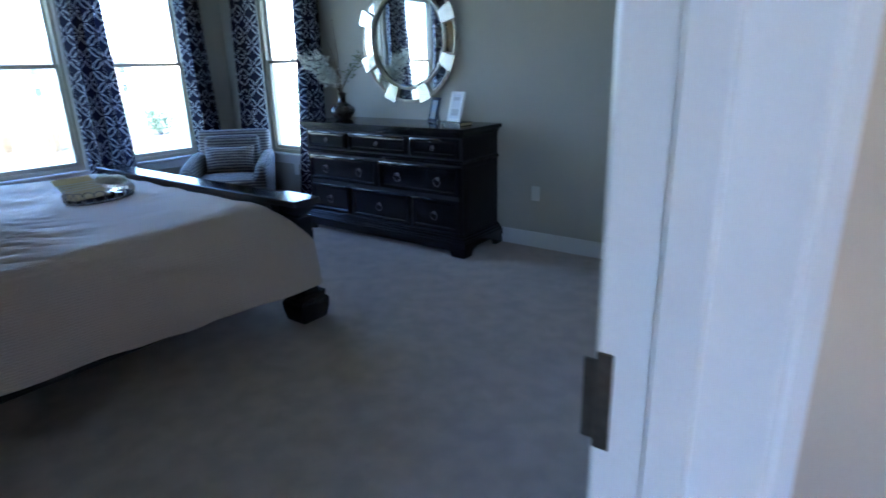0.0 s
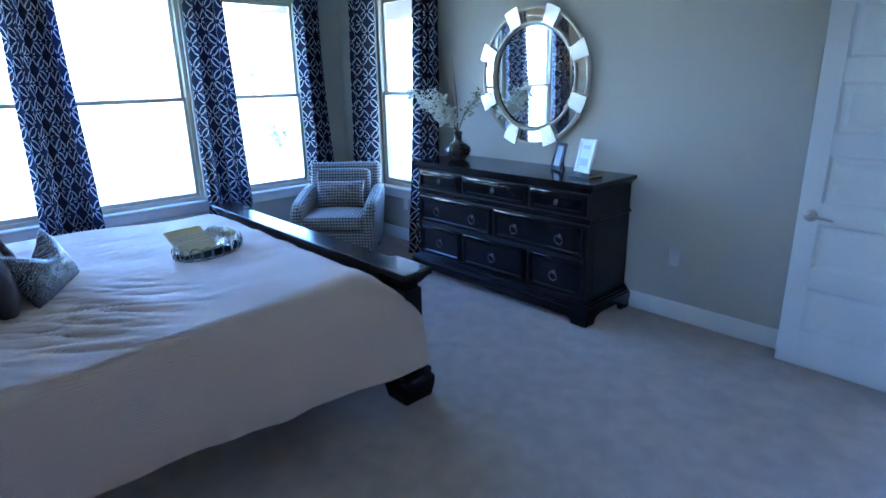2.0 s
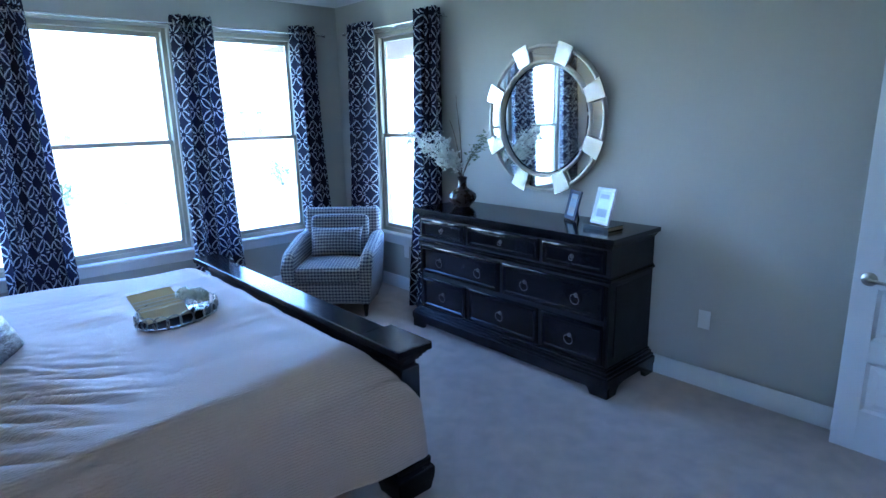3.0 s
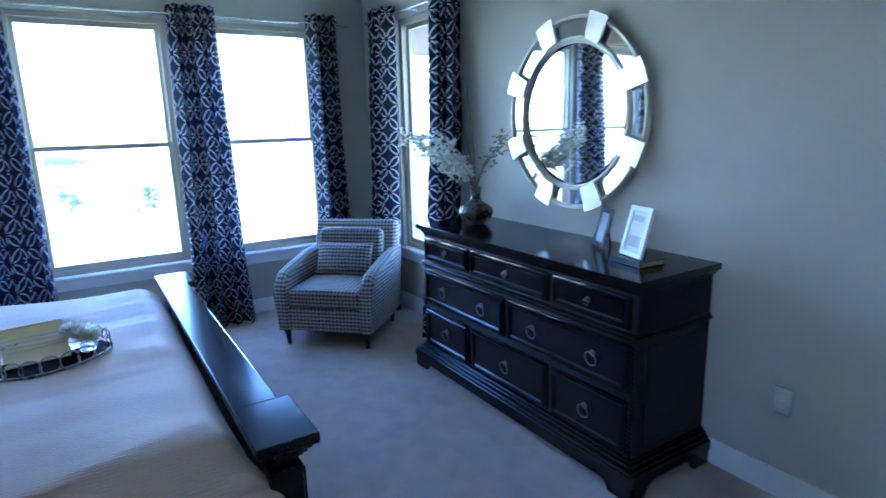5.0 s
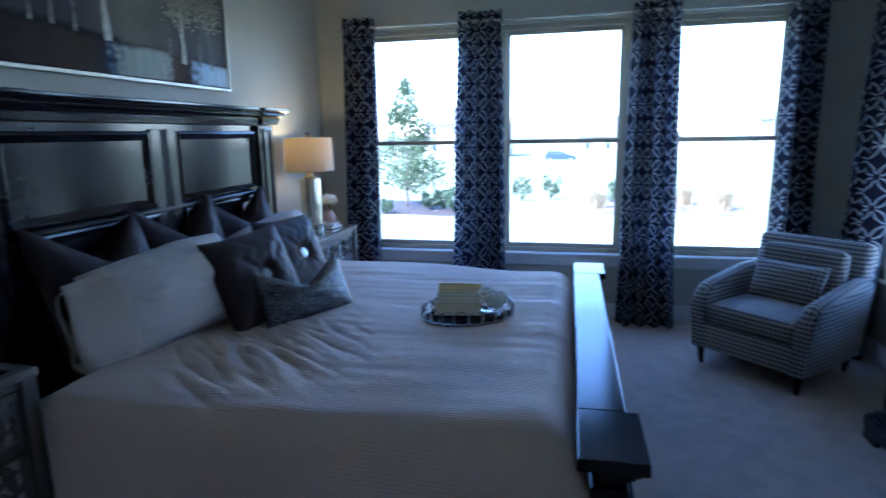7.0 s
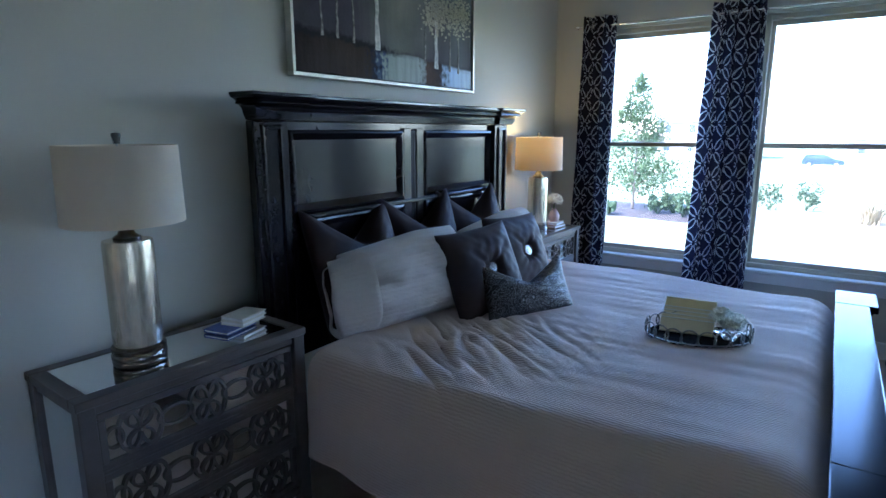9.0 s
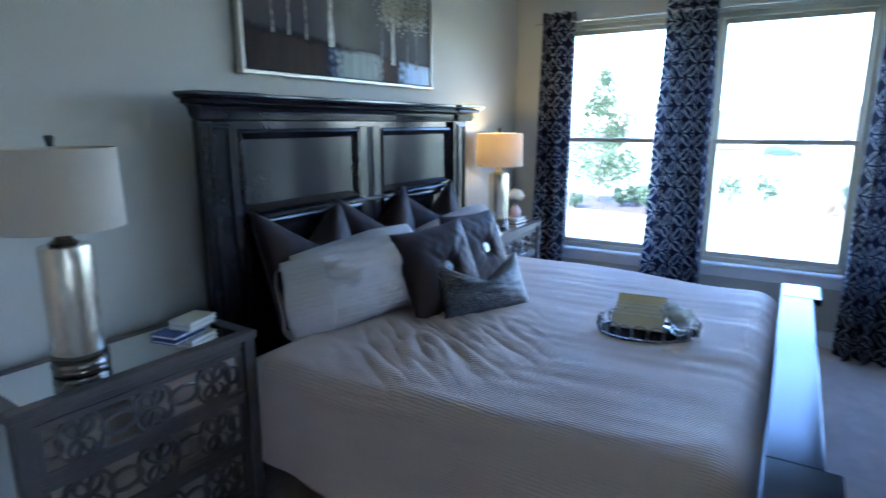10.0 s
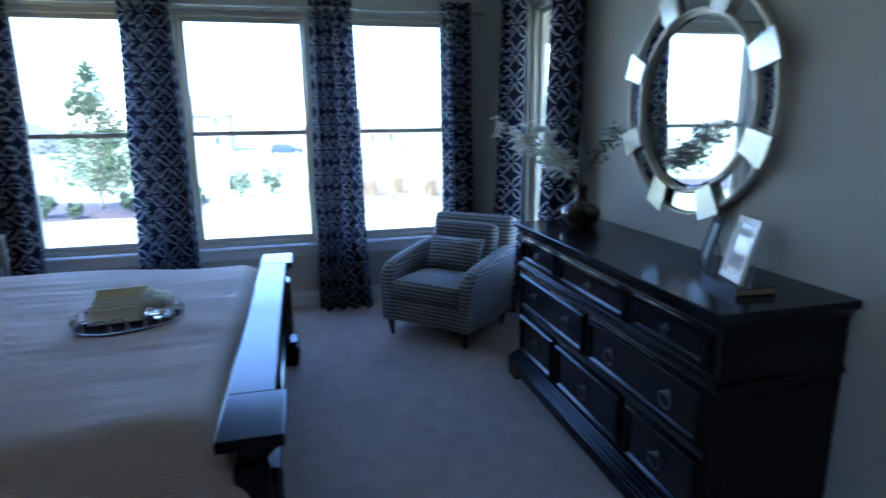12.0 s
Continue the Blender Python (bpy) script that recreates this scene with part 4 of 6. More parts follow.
# ---------------------------------------------------------------- armchair
chair = thing("armchair", pose(-4.072, 3.532, FLOOR, 0, 0, 45.5) @ Matrix.Scale(1.03, 4), "navy and cream checked upholstered armchair", "armchair")
# local: x to the sitter's side, front at y = 0 facing -y, depth along +y


def soft_box(x0, x1, y0, y1, z0, z1, bev, crown=0.0, seg=5, m=None):
    bm = bmesh.new()
    add_box(bm, x0, x1, y0, y1, z0, z1, bev, seg)
    if crown:
        bmesh.ops.subdivide_edges(bm, edges=[e for e in bm.edges if e.calc_length() > 0.15], cuts=7, use_grid_fill=True)
        cx, cy, hx, hy = (x0 + x1) / 2, (y0 + y1) / 2, (x1 - x0) / 2, (y1 - y0) / 2
        for v in bm.verts:
            if v.co.z > z1 - 0.02:
                v.co.z += crown * max(0, 1 - ((v.co.x - cx) / hx) ** 2) * max(0, 1 - ((v.co.y - cy) / hy) ** 2)
    if m is not None:
        bmesh.ops.transform(bm, matrix=m, verts=bm.verts)
    return bm


part("seat_base", soft_box(-0.335, 0.335, 0.012, 0.70, 0.118, 0.295, 0.02), M_CHECK, chair, smooth=50, uv=True)
part("seat_cushion", soft_box(-0.268, 0.268, 0.0, 0.56, 0.298, 0.425, 0.035, 0.022), M_CHECK, chair, smooth=60, uv=True)
for s in (-1, 1):
    arm = bmesh.new()
    secs = []
    for k in range(17):
        t = k / 16
        y = 0.0 + 0.70 * t
        zt = 0.535 + 0.075 * min(1, t * 1.3) - 0.085 * max(0, 1 - t / 0.16) ** 2
        out, inn, zb = 0.375 + 0.02 * math.sin(t * 2.6), 0.272, 0.122
        pts = []
        for a in range(7):
            ang = math.pi * a / 6
            mx, rx = (out + inn) / 2, (out - inn) / 2
            pts.append((mx + rx * math.cos(ang), zt - 0.05 + 0.05 * math.sin(ang)))
        ring = [(out - 0.03, zb), *pts, (inn, zb)]
        secs.append([arm.verts.new((s * x, y, z)) for x, z in ring])
    for a, b in zip(secs, secs[1:]):
        for j in range(len(a)):
            arm.faces.new([a[j], a[(j + 1) % len(a)], b[(j + 1) % len(a)], b[j]])
    arm.faces.new(secs[0]), arm.faces.new(secs[-1])
    part("arm", arm, M_CHECK, chair, smooth=50, uv=True)
rec = pose(0, 0.60, 0.28, -13)
part("backrest", soft_box(-0.345, 0.345, 0.0, 0.15, -0.12, 0.555, 0.045, m=rec), M_CHECK, chair, smooth=60, uv=True)
part("back_cushion", soft_box(-0.262, 0.262, -0.115, -0.002, 0.13, 0.475, 0.045, 0.012, m=rec), M_CHECK, chair, smooth=60, uv=True)
for s in (-1, 1):
    for y in (0.05, 0.64):
        lg = lathe([(0.0, 0), (0.013, 0), (0.026, 0.121), (0, 0.121)], 14, m=pose(s * 0.30, y, 0, 4 if y < 0.3 else -8, s * 3))
        part("leg", lg, M_LEG, chair, "tapered dark wooden leg", smooth=40)
cp = new("chair_pillow", pillow_mesh("chair_pillow", 0.46, 0.27, 0.15, M_CHECK, seed=2.0))
cp.matrix_basis = chair.matrix_basis @ pose(0, 0.40, 0.425, -22, 0, 0)
tagged(cp, "navy and cream checked lumbar pillow on the armchair", "pillow")

# ---------------------------------------------------------------- curtains
ROD_Z = 2.43


def curtain(axis, u0, u1, at, seed, folds, spread=1.15, ztop=2.505):
    """A grommet panel whose pleats open a little towards the hem; uv follows the cloth."""
    c = thing("curtain", Matrix(), "navy curtain panel with white interlocking leaf print", "curtain", "window curtains")
    bm = bmesh.new()
    uvl = bm.loops.layers.uv.verify()
    nu, nv = folds * 20, 46
    um, hw = (u0 + u1) / 2, (u1 - u0) / 2
    g, uv = [], []
    for j in range(nv + 1):
        z = FLOOR + 0.004 + (ztop - FLOOR - 0.004) * j / nv
        k = max(0.0, 1 - z / ztop)
        belly = 0.10 * k ** 1.7  # the cloth stands out into the room towards the hem
        row, ur, run, prev = [], [], 0.0, None
        for i in range(nu + 1):
            s = i / nu
            ph = s * folds * 2 * math.pi + seed
            amp = (0.074 + 0.014 * math.sin(seed * 3 + s * 9)) * (0.85 + 0.25 * k) * (1 + 0.25 * noise.noise(Vector((s * 4, z * 0.9, seed))))
            d = amp * math.sin(ph + 0.35 * k * math.sin(seed + z * 2)) + 0.012 * noise.noise(Vector((s * 6, z * 2.2, seed + 5)))
            u = um + (2 * s - 1) * hw * (1 + (spread - 1) * k ** 0.8) + 0.017 * math.sin(2 * ph + 0.6) + 0.02 * k * noise.noise(Vector((z * 1.5, seed, s * 2)))
            p = Vector((at + d + belly, u, z)) if axis == "y" else Vector((u, at + d - belly, z))
            if prev is not None:
                run += (p - prev).length
            prev = p
            row.append(bm.verts.new(p))
            ur.append(run)
        g.append(row), uv.append(ur)
    for j in range(nv):
        for i in range(nu):
            f = bm.faces.new([g[j][i], g[j][i + 1], g[j + 1][i + 1], g[j + 1][i]])
            for lp, (a, b) in zip(f.loops, ((i, j), (i + 1, j), (i + 1, j + 1), (i, j + 1))):
                lp[uvl].uv = (uv[nv // 2][a] + seed * 0.37, lp.vert.co.z)
    part("cloth", bm, M_CURTAIN, c, smooth=180)
    for i in range(folds * 2):
        s = (i + 0.5) / (folds * 2)
        u = um + (2 * s - 1) * hw
        gr = lathe([(0.019, -0.004), (0.028, -0.004), (0.028, 0.004), (0.019, 0.004), (0.019, -0.004)], 14)
        mm = pose(at, u, ROD_Z + 0.012, 90, 0, 25 if i % 2 else -25) if axis == "y" else pose(u, at, ROD_Z + 0.012, 0, 90, 25 if i % 2 else -25)
        part("grommet", gr, M_NICKEL, c, "nickel eyelet", m=mm)
    return c


CX = X_W + 0.10
curtain("y", 0.55, 0.80, CX, 0.4, 3, 1.05)
curtain("y", 1.55, 1.88, CX, 2.0, 4, 1.38)
curtain("y", 2.88, 3.21, CX, 3.7, 4, 1.32)
curtain("y", 3.98, 4.22, CX, 5.1, 3, 1.1)
curtain("x", -4.87, -4.55, Y_N - 0.10, 1.2, 3, 1.1)
curtain("x", -3.81, -3.60, Y_N - 0.10, 4.4, 3, 1.02)


def rod(p0, p1, nrm):
    r = thing("curtain_rod", Matrix(), "slim satin nickel curtain rod on wall brackets", "curtain rod")
    p0, p1, nrm = Vector(p0), Vector(p1), Vector(nrm)
    part("rod", tube([p0, p1], 0.0085, 12), M_CHROME, r, smooth=40)
    d = (p1 - p0).normalized()
    for p, s in ((p0, -1), (p1, 1)):
        fin = lathe([(0, 0), (0.011, 0), (0.012, 0.01), (0.018, 0.02), (0.016, 0.034), (0, 0.04)], 14, m=Matrix.Translation(p) @ (d * s).to_track_quat("Z", "Y").to_matrix().to_4x4())
        part("finial", fin, M_CHROME, r, smooth=40)
    for t in (0.02, 0.5, 0.98):
        p = p0.lerp(p1, t)
        br = tube([p - nrm * 0.006, p - nrm * 0.0985], 0.006, 8)
        part("bracket", br, M_CHROME, r, smooth=40)


rod((CX, 0.50, ROD_Z), (CX, 4.28, ROD_Z), (1, 0, 0))
rod((-4.93, Y_N - 0.10, ROD_Z), (-3.56, Y_N - 0.10, ROD_Z), (0, -1, 0))


# ---------------------------------------------------------------- nightstands and lamps
NSW, NSD, NSZ = 0.83, 0.385, 0.815


def nightstand(m, label):
    """Three-drawer chest with mirrored faces under pierced fretwork; local x along the wall, front at y = NSD."""
    ns = thing("nightstand", m, label, "nightstand", "nightstands beside the bed")
    hw = NSW / 2
    fr = bmesh.new()
    for x in (-hw, hw - 0.05):
        for y in (0, NSD - 0.05):
            add_box(fr, x, x + 0.05, y, y + 0.05, FLOOR, NSZ - 0.03, 0.004, 2)
    for y in (0.012, NSD - 0.046):
        for z0, z1 in ((0.09, 0.125), (NSZ - 0.06, NSZ - 0.03)):
            add_box(fr, -hw + 0.05, hw - 0.05, y, y + 0.034, z0, z1, 0.003, 1)
    for x in (-hw + 0.008, hw - 0.042):
        for z0, z1 in ((0.09, 0.125), (NSZ - 0.06, NSZ - 0.03)):
            add_box(fr, x, x + 0.034, 0.05, NSD - 0.05, z0, z1, 0.003, 1)
    for z in (0.337, 0.552):
        add_box(fr, -hw + 0.05, hw - 0.05, NSD - 0.04, NSD - 0.012, z, z + 0.012, 0.002, 1)
    part("frame", fr, M_NSFRAME, ns)
    part("carcass", boxes((-hw + 0.02, hw - 0.02, 0.015, NSD - 0.05, 0.10, NSZ - 0.035)), M_NSFRAME, ns)
    for x0, x1 in ((-hw + 0.012, -hw + 0.017), (hw - 0.017, hw - 0.012)):
        part("side_mirror", boxes((x0, x1, 0.052, NSD - 0.052, 0.127, NSZ - 0.062)), M_MIRROR, ns, "mirrored side panel")
    tp = bmesh.new()
    for r in ((-hw - 0.006, hw + 0.006, NSD - 0.044, NSD + 0.006), (-hw - 0.006, hw + 0.006, -0.0, 0.044), (-hw - 0.006, -hw + 0.044, 0.044, NSD - 0.044), (hw - 0.044, hw + 0.006, 0.044, NSD - 0.044)):
        add_box(tp, *r, NSZ - 0.0295, NSZ, 0.003, 1)
    part("top_frame", tp, M_NSFRAME, ns)
    part("top_mirror", boxes((-hw + 0.0445, hw - 0.0445, 0.0445, NSD - 0.0445, NSZ - 0.026, NSZ - 0.003)), M_MIRROR, ns, "mirrored glass top")
    for k in range(3):
        z0 = 0.130 + k * 0.215
        z1 = z0 + 0.205 if k < 2 else NSZ - 0.064
        y = NSD - 0.03
        d = part("drawer", boxes((-hw + 0.054, hw - 0.054, y - 0.02, y, z0, z1)), M_NSFRAME, ns)
        part("drawer_mirror", boxes((-hw + 0.078, hw - 0.078, y + 0.0005, y + 0.003, z0 + 0.022, z1 - 0.022)), M_MIRROR, d, "mirrored drawer face")
        fm = bmesh.new()
        for r in ((-hw + 0.054, hw - 0.054, z0, z0 + 0.024), (-hw + 0.054, hw - 0.054, z1 - 0.024, z1), (-hw + 0.054, -hw + 0.078, z0 + 0.024, z1 - 0.024), (hw - 0.078, hw - 0.054, z0 + 0.024, z1 - 0.024)):
            add_box(fm, r[0], r[1], y + 0.0005, y + 0.014, r[2], r[3], 0.003, 1)
        part("drawer_frame", fm, M_NSFRAME, d)
        zc, hh = (z0 + z1) / 2, (z1 - z0) / 2 - 0.022
        flat = pose(0, 0, 0, -90)
        for cx in (-0.235, 0.0, 0.235):
            # four interlocked rings: two tall ones side by side, two small ones above and below
            for ox, oz, rx, rz in ((-0.46, 0, 0.52, 0.98), (0.46, 0, 0.52, 0.98), (0, 0.50, 0.60, 0.48), (0, -0.50, 0.60, 0.48)):
                lift = 0.0035 if oz else 0.0045
                part("fret_ring", ring_bar(bmesh.new(), 0.80, 1.0, 0, 2 * math.pi, 0, 0.0085, 28, m=Matrix.Translation((cx + ox * hh, y + lift, zc + oz * hh)) @ flat @ Matrix.Diagonal((rx * hh, rz * hh, 1, 1))), M_NSFRAME, d)
        for cx, wx in ((-0.1175, 0.062), (0.1175, 0.062), (-0.315, 0.03), (0.315, 0.03)):
            part("fret_oval", ring_bar(bmesh.new(), 0.80, 1.0, 0, 2 * math.pi, 0, 0.008, 28, m=Matrix.Translation((cx, y + 0.0036, zc)) @ flat @ Matrix.Diagonal((wx, hh * 0.5, 1, 1))), M_NSFRAME, d)
        for cx in (-0.235, 0.235):
            part("drawer_knob", lathe([(0, 0), (0.005, 0), (0.005, 0.010), (0.010, 0.015), (0.008, 0.021), (0, 0.023)], 14, m=pose(cx, y + 0.003, zc, -90)), M_CHROME, d, "small crystal knob", smooth=40)
    return ns


NS1, NS2 = -1.388, -4.425
nightstand(pose(NS1, Y_S + 0.055, 0, 0, 0, -2.5), "pewter wood nightstand with mirrored drawers and fretwork")
nightstand(pose(NS2, Y_S + 0.05, 0), "pewter wood nightstand with mirrored drawers and fretwork")


def table_lamp(x, y, lit, label):
    lp = thing("table_lamp", pose(x, y, NSZ + 0.001) @ Matrix.Scale(1.04, 4), label, "lamp", "bedside lamps")
    part("base", lathe([(0, 0), (0.080, 0), (0.082, 0.006), (0.080, 0.014), (0.083, 0.020), (0.083, 0.03), (0.079, 0.038), (0.082, 0.044), (0.082, 0.056), (0.076, 0.062), (0, 0.062)], 40), M_GUNMETAL, lp, "gunmetal ringed base", smooth=35)
    part("column", lathe([(0, 0.0625), (0.0735, 0.0625), (0.0745, 0.08), (0.0745, 0.39), (0.072, 0.402), (0.0, 0.404)], 40), M_MERCURY, lp, "textured mercury glass column", smooth=50)
    part("neck", lathe([(0, 0.4045), (0.040, 0.4045), (0.041, 0.412), (0.026, 0.422), (0.020, 0.435), (0.016, 0.45), (0.012, 0.475), (0.012, 0.53), (0, 0.53)], 28), M_GUNMETAL, lp, "black nickel neck", smooth=40)
    z0, z1, r0, r1 = 0.458, 0.696, 0.176, 0.171
    part("shade", lathe([(r0, z0), (r1, z1), (r1 - 0.003, z1), (r0 - 0.003, z0), (r0, z0)], 64), M_SHADE, lp, "pale linen drum shade", smooth=60)
    sp_ = bmesh.new()
    for k in range(3):
        a = k * 2 * math.pi / 3
        tube([(0, 0, z1 - 0.012), ((r1 - 0.004) * math.cos(a), (r1 - 0.004) * math.sin(a), z1 - 0.012)], 0.0022, 6, sp_)
    tube([(0, 0, 0.53), (0, 0, z1 + 0.006)], 0.003, 6, sp_)
    part("spider", sp_, M_NICKEL, lp)
    part("finial", lathe([(0, z1 + 0.004), (0.009, z1 + 0.004), (0.010, z1 + 0.012), (0.014, z1 + 0.03), (0.012, z1 + 0.036), (0, z1 + 0.038)], 14), M_DARKPLASTIC, lp, smooth=40)
    bulb_mat = mat("bulb_glass", (0.8, 0.8, 0.78), 0.3)
    bl = lathe([(0, 0.531), (0.013, 0.535), (0.016, 0.55), (0.029, 0.585), (0.027, 0.605), (0.015, 0.618), (0, 0.622)], 18)
    part("bulb", bl, bulb_mat, lp, smooth=60)
    if lit:
        lm = new("lamp_glow", bpy.data.lights.new("lamp_glow", "POINT"))
        lm.data.energy, lm.data.color, lm.data.shadow_soft_size = LAMP_W, (1.0, 0.77, 0.27), 0.035
        lm.matrix_basis = pose(x + 0.0, y, NSZ + 0.672)
    return lp


LAMP_W = 0.40
table_lamp(-1.238, 0.502, False, "mercury glass table lamp with a linen drum shade, unlit")
table_lamp(-4.42, 0.49, True, "mercury glass table lamp with a linen drum shade, lit")


def book(m, w, d, h, cover, label, group="", pages=None):
    b = thing("book", m, label, "book", group)
    part("pages", boxes((-w / 2 + 0.004, w / 2 - 0.004, -d / 2 + 0.0005, d / 2 - 0.004, 0.003, h - 0.003)), pages or M_WHITEPAPER, b)
    part("cover", boxes((-w / 2, w / 2, -d / 2 - 0.002, d / 2, 0, 0.003), (-w / 2, w / 2, -d / 2 - 0.002, d / 2, h - 0.003, h), (-w / 2, w / 2, -d / 2 - 0.002, -d / 2, 0, h)), cover, b)
    return b


M_COVERC = mat("cream_cloth_cover", (0.62, 0.58, 0.50), 0.7, var=0.06, bump=0.1)
M_COVERB = mat("blue_floral_cover", (0.10, 0.14, 0.38), 0.5, var=0.5, scale=40)
M_COVERT = mat("tan_cloth_cover", (0.24, 0.18, 0.095), 0.7, var=0.1, bump=0.1)
M_COVERW = mat("ivory_cloth_cover", (0.72, 0.69, 0.60), 0.6, var=0.05, bump=0.08)
book(pose(-1.615, 0.478, NSZ + 0.001, 0, 0, 12), 0.165, 0.115, 0.013, M_COVERB, "thin booklet with a blue patterned cover on the nightstand")
book(pose(-1.672, 0.486, NSZ + 0.015, 0, 0, 14), 0.14, 0.105, 0.017, M_COVERW, "little ivory book stacked on a blue booklet")
book(pose(-1.674, 0.487, NSZ + 0.033, 0, 0, 12), 0.14, 0.105, 0.017, M_COVERW, "little ivory book on top of its twin")
book(pose(-4.66, 0.53, NSZ + 0.001, 0, 0, -6), 0.18, 0.13, 0.022, M_COVERT, "tan cloth book under a small vase")
book(pose(-4.66, 0.53, NSZ + 0.024, 0, 0, 3), 0.17, 0.12, 0.02, M_COVERC, "cream cloth book under a small vase")


def blossoms(n, spread, r, seed, base):
    """Clusters of curled petals."""
    rnd = random.Random(seed)
    bm = bmesh.new()
    for k in range(n):
        a, b = rnd.uniform(0, 2 * math.pi), math.acos(rnd.uniform(-0.35, 1))
        c = Vector(base) + spread * Vector((math.sin(b) * math.cos(a), math.sin(b) * math.sin(a), math.cos(b) * 0.8))
        for q in range(6):
            mm = Matrix.Translation(c) @ Euler((rnd.uniform(-1.2, 1.2), rnd.uniform(-1.2, 1.2), q * 1.05)).to_matrix().to_4x4()
            v = [bm.verts.new(mm @ Vector(p)) for p in ((0, 0, 0), (r * 0.6, r * 0.25, r * 0.25), (r, 0, r * 0.55), (r * 0.6, -r * 0.25, r * 0.25))]
            bm.faces.new(v)
    return bm


fv = thing("flower_vase", pose(-4.66, 0.53, NSZ + 0.045), "small pink ceramic vase of white flowers", "vase")
part("vase", lathe([(0, 0), (0.03, 0), (0.042, 0.02), (0.046, 0.045), (0.034, 0.075), (0.02, 0.092), (0.022, 0.104), (0.016, 0.104), (0.014, 0.09), (0, 0.088)], 28), mat("blush_ceramic", (0.55, 0.38, 0.36), 0.3, var=0.1, coat=0.4), fv, smooth=50)
part("stems", tube([(0, 0, 0.09), (0.004, 0, 0.15)], 0.005, 8), M_LEAFIN, fv)
part("blooms", blossoms(110, 0.056, 0.022, 5, (0, 0, 0.17)), M_PETAL, fv, "bunch of white blooms")

# ---------------------------------------------------------------- painting
PX0, PX1, PZ0, PZ1 = -3.775, -2.172, 1.838, 2.60


def painting_mat():
    m = mat("oil_paint_birches", (0.3, 0.3, 0.33), 0.7, var=0.1, bump=0.4, bscale=60, spec=0.12)
    n, l, b = nodes_of(m)
    tc, u, v = uvnodes(n, l)
    ns, st = n.new("ShaderNodeTexNoise"), n.new("ShaderNodeTexNoise")
    ns.inputs["Scale"].default_value, ns.inputs["Detail"].default_value = 5.0, 6
    l.new(tc.outputs["UV"], ns.inputs[0])
    mp = n.new("ShaderNodeMapping")
    mp.inputs["Scale"].default_value = (26, 2.2, 1)
    l.new(tc.outputs["UV"], mp.inputs[0])
    l.new(mp.outputs[0], st.inputs[0])
    st.inputs["Scale"].default_value = 1.0
    def ramp(fac, *stops):
        r = n.new("ShaderNodeValToRGB")
        els = r.color_ramp.elements
        while len(els) < len(stops):
            els.new(0.5)
        for e, (p, c) in zip(els, stops):
            e.position, e.color = p, (*c, 1)
        l.new(fac, r.inputs[0])
        return r.outputs[0]

    def span(value, a, b, c, d):
        r = n.new("ShaderNodeMapRange")
        r.inputs["From Min"].default_value, r.inputs["From Max"].default_value = a, b
        r.inputs["To Min"].default_value, r.inputs["To Max"].default_value = c, d
        l.new(value, r.inputs["Value"])
        return r.outputs[0]

    def dim(col, k):
        r = n.new("ShaderNodeVectorMath")
        r.operation = "SCALE"
        l.new(col, r.inputs[0])
        l.new(k, r.inputs["Scale"])
        return r.outputs[0]

    # u runs with x; f counts from the door side to the window side, where the bank falls away
    f = mathn(n, l, "MULTIPLY_ADD", u, -1 / (PX1 - PX0 - 0.06), (PX1 - 0.03) / (PX1 - PX0 - 0.06))
    streak = mathn(n, l, "SUBTRACT", st.outputs["Fac"], 0.5)
    h = mathn(n, l, "ADD", v, mathn(n, l, "MULTIPLY_ADD", ns.outputs["Fac"], 0.05, -0.025))
    bank = mathn(n, l, "MULTIPLY_ADD", f, -0.075, PZ0 + 0.215)
    over = mathn(n, l, "SUBTRACT", h, bank)
    haze = ramp(mathn(n, l, "MULTIPLY_ADD", streak, 0.12, f), (0.0, (0.10, 0.09, 0.10)), (0.25, (0.10, 0.088, 0.115)), (0.5, (0.24, 0.24, 0.20)), (0.72, (0.16, 0.15, 0.155)), (0.9, (0.20, 0.21, 0.22)), (1.0, (0.14, 0.14, 0.15)))
    haze = dim(haze, mathn(n, l, "MULTIPLY", span(over, 0.0, 0.42, 0.62, 1.15), mathn(n, l, "MULTIPLY_ADD", ns.outputs["Fac"], 0.7, 0.65)))
    fine = n.new("ShaderNodeTexNoise")
    fine.inputs["Scale"].default_value, fine.inputs["Detail"].default_value = 34.0, 4
    l.new(tc.outputs["UV"], fine.inputs[0])
    ragged = mathn(n, l, "MULTIPLY_ADD", mathn(n, l, "SUBTRACT", fine.outputs["Fac"], 0.5), 0.13, f)
    # water colours; the last two stops paint in window glare at the lower right
    pool_glare = ramp(mathn(n, l, "MULTIPLY_ADD", streak, 0.13, ragged), (0.0, (0.022, 0.015, 0.015)), (0.30, (0.045, 0.030, 0.022)), (0.36, (0.02, 0.022, 0.04)), (0.39, (0.07, 0.09, 0.15)), (0.415, (0.27, 0.30, 0.27)), (0.63, (0.33, 0.36, 0.34)), (0.675, (0.09, 0.06, 0.045)), (0.77, (0.05, 0.04, 0.042)), (0.82, (0.42, 0.54, 0.72)), (1.0, (0.60, 0.70, 0.82)))
    pool_glare = dim(pool_glare, mathn(n, l, "MULTIPLY_ADD", st.outputs["Fac"], 0.8, 0.85))
    scene_ = mixcol(n, l, span(over, -0.006, 0.006, 0.0, 1.0), pool_glare, haze)
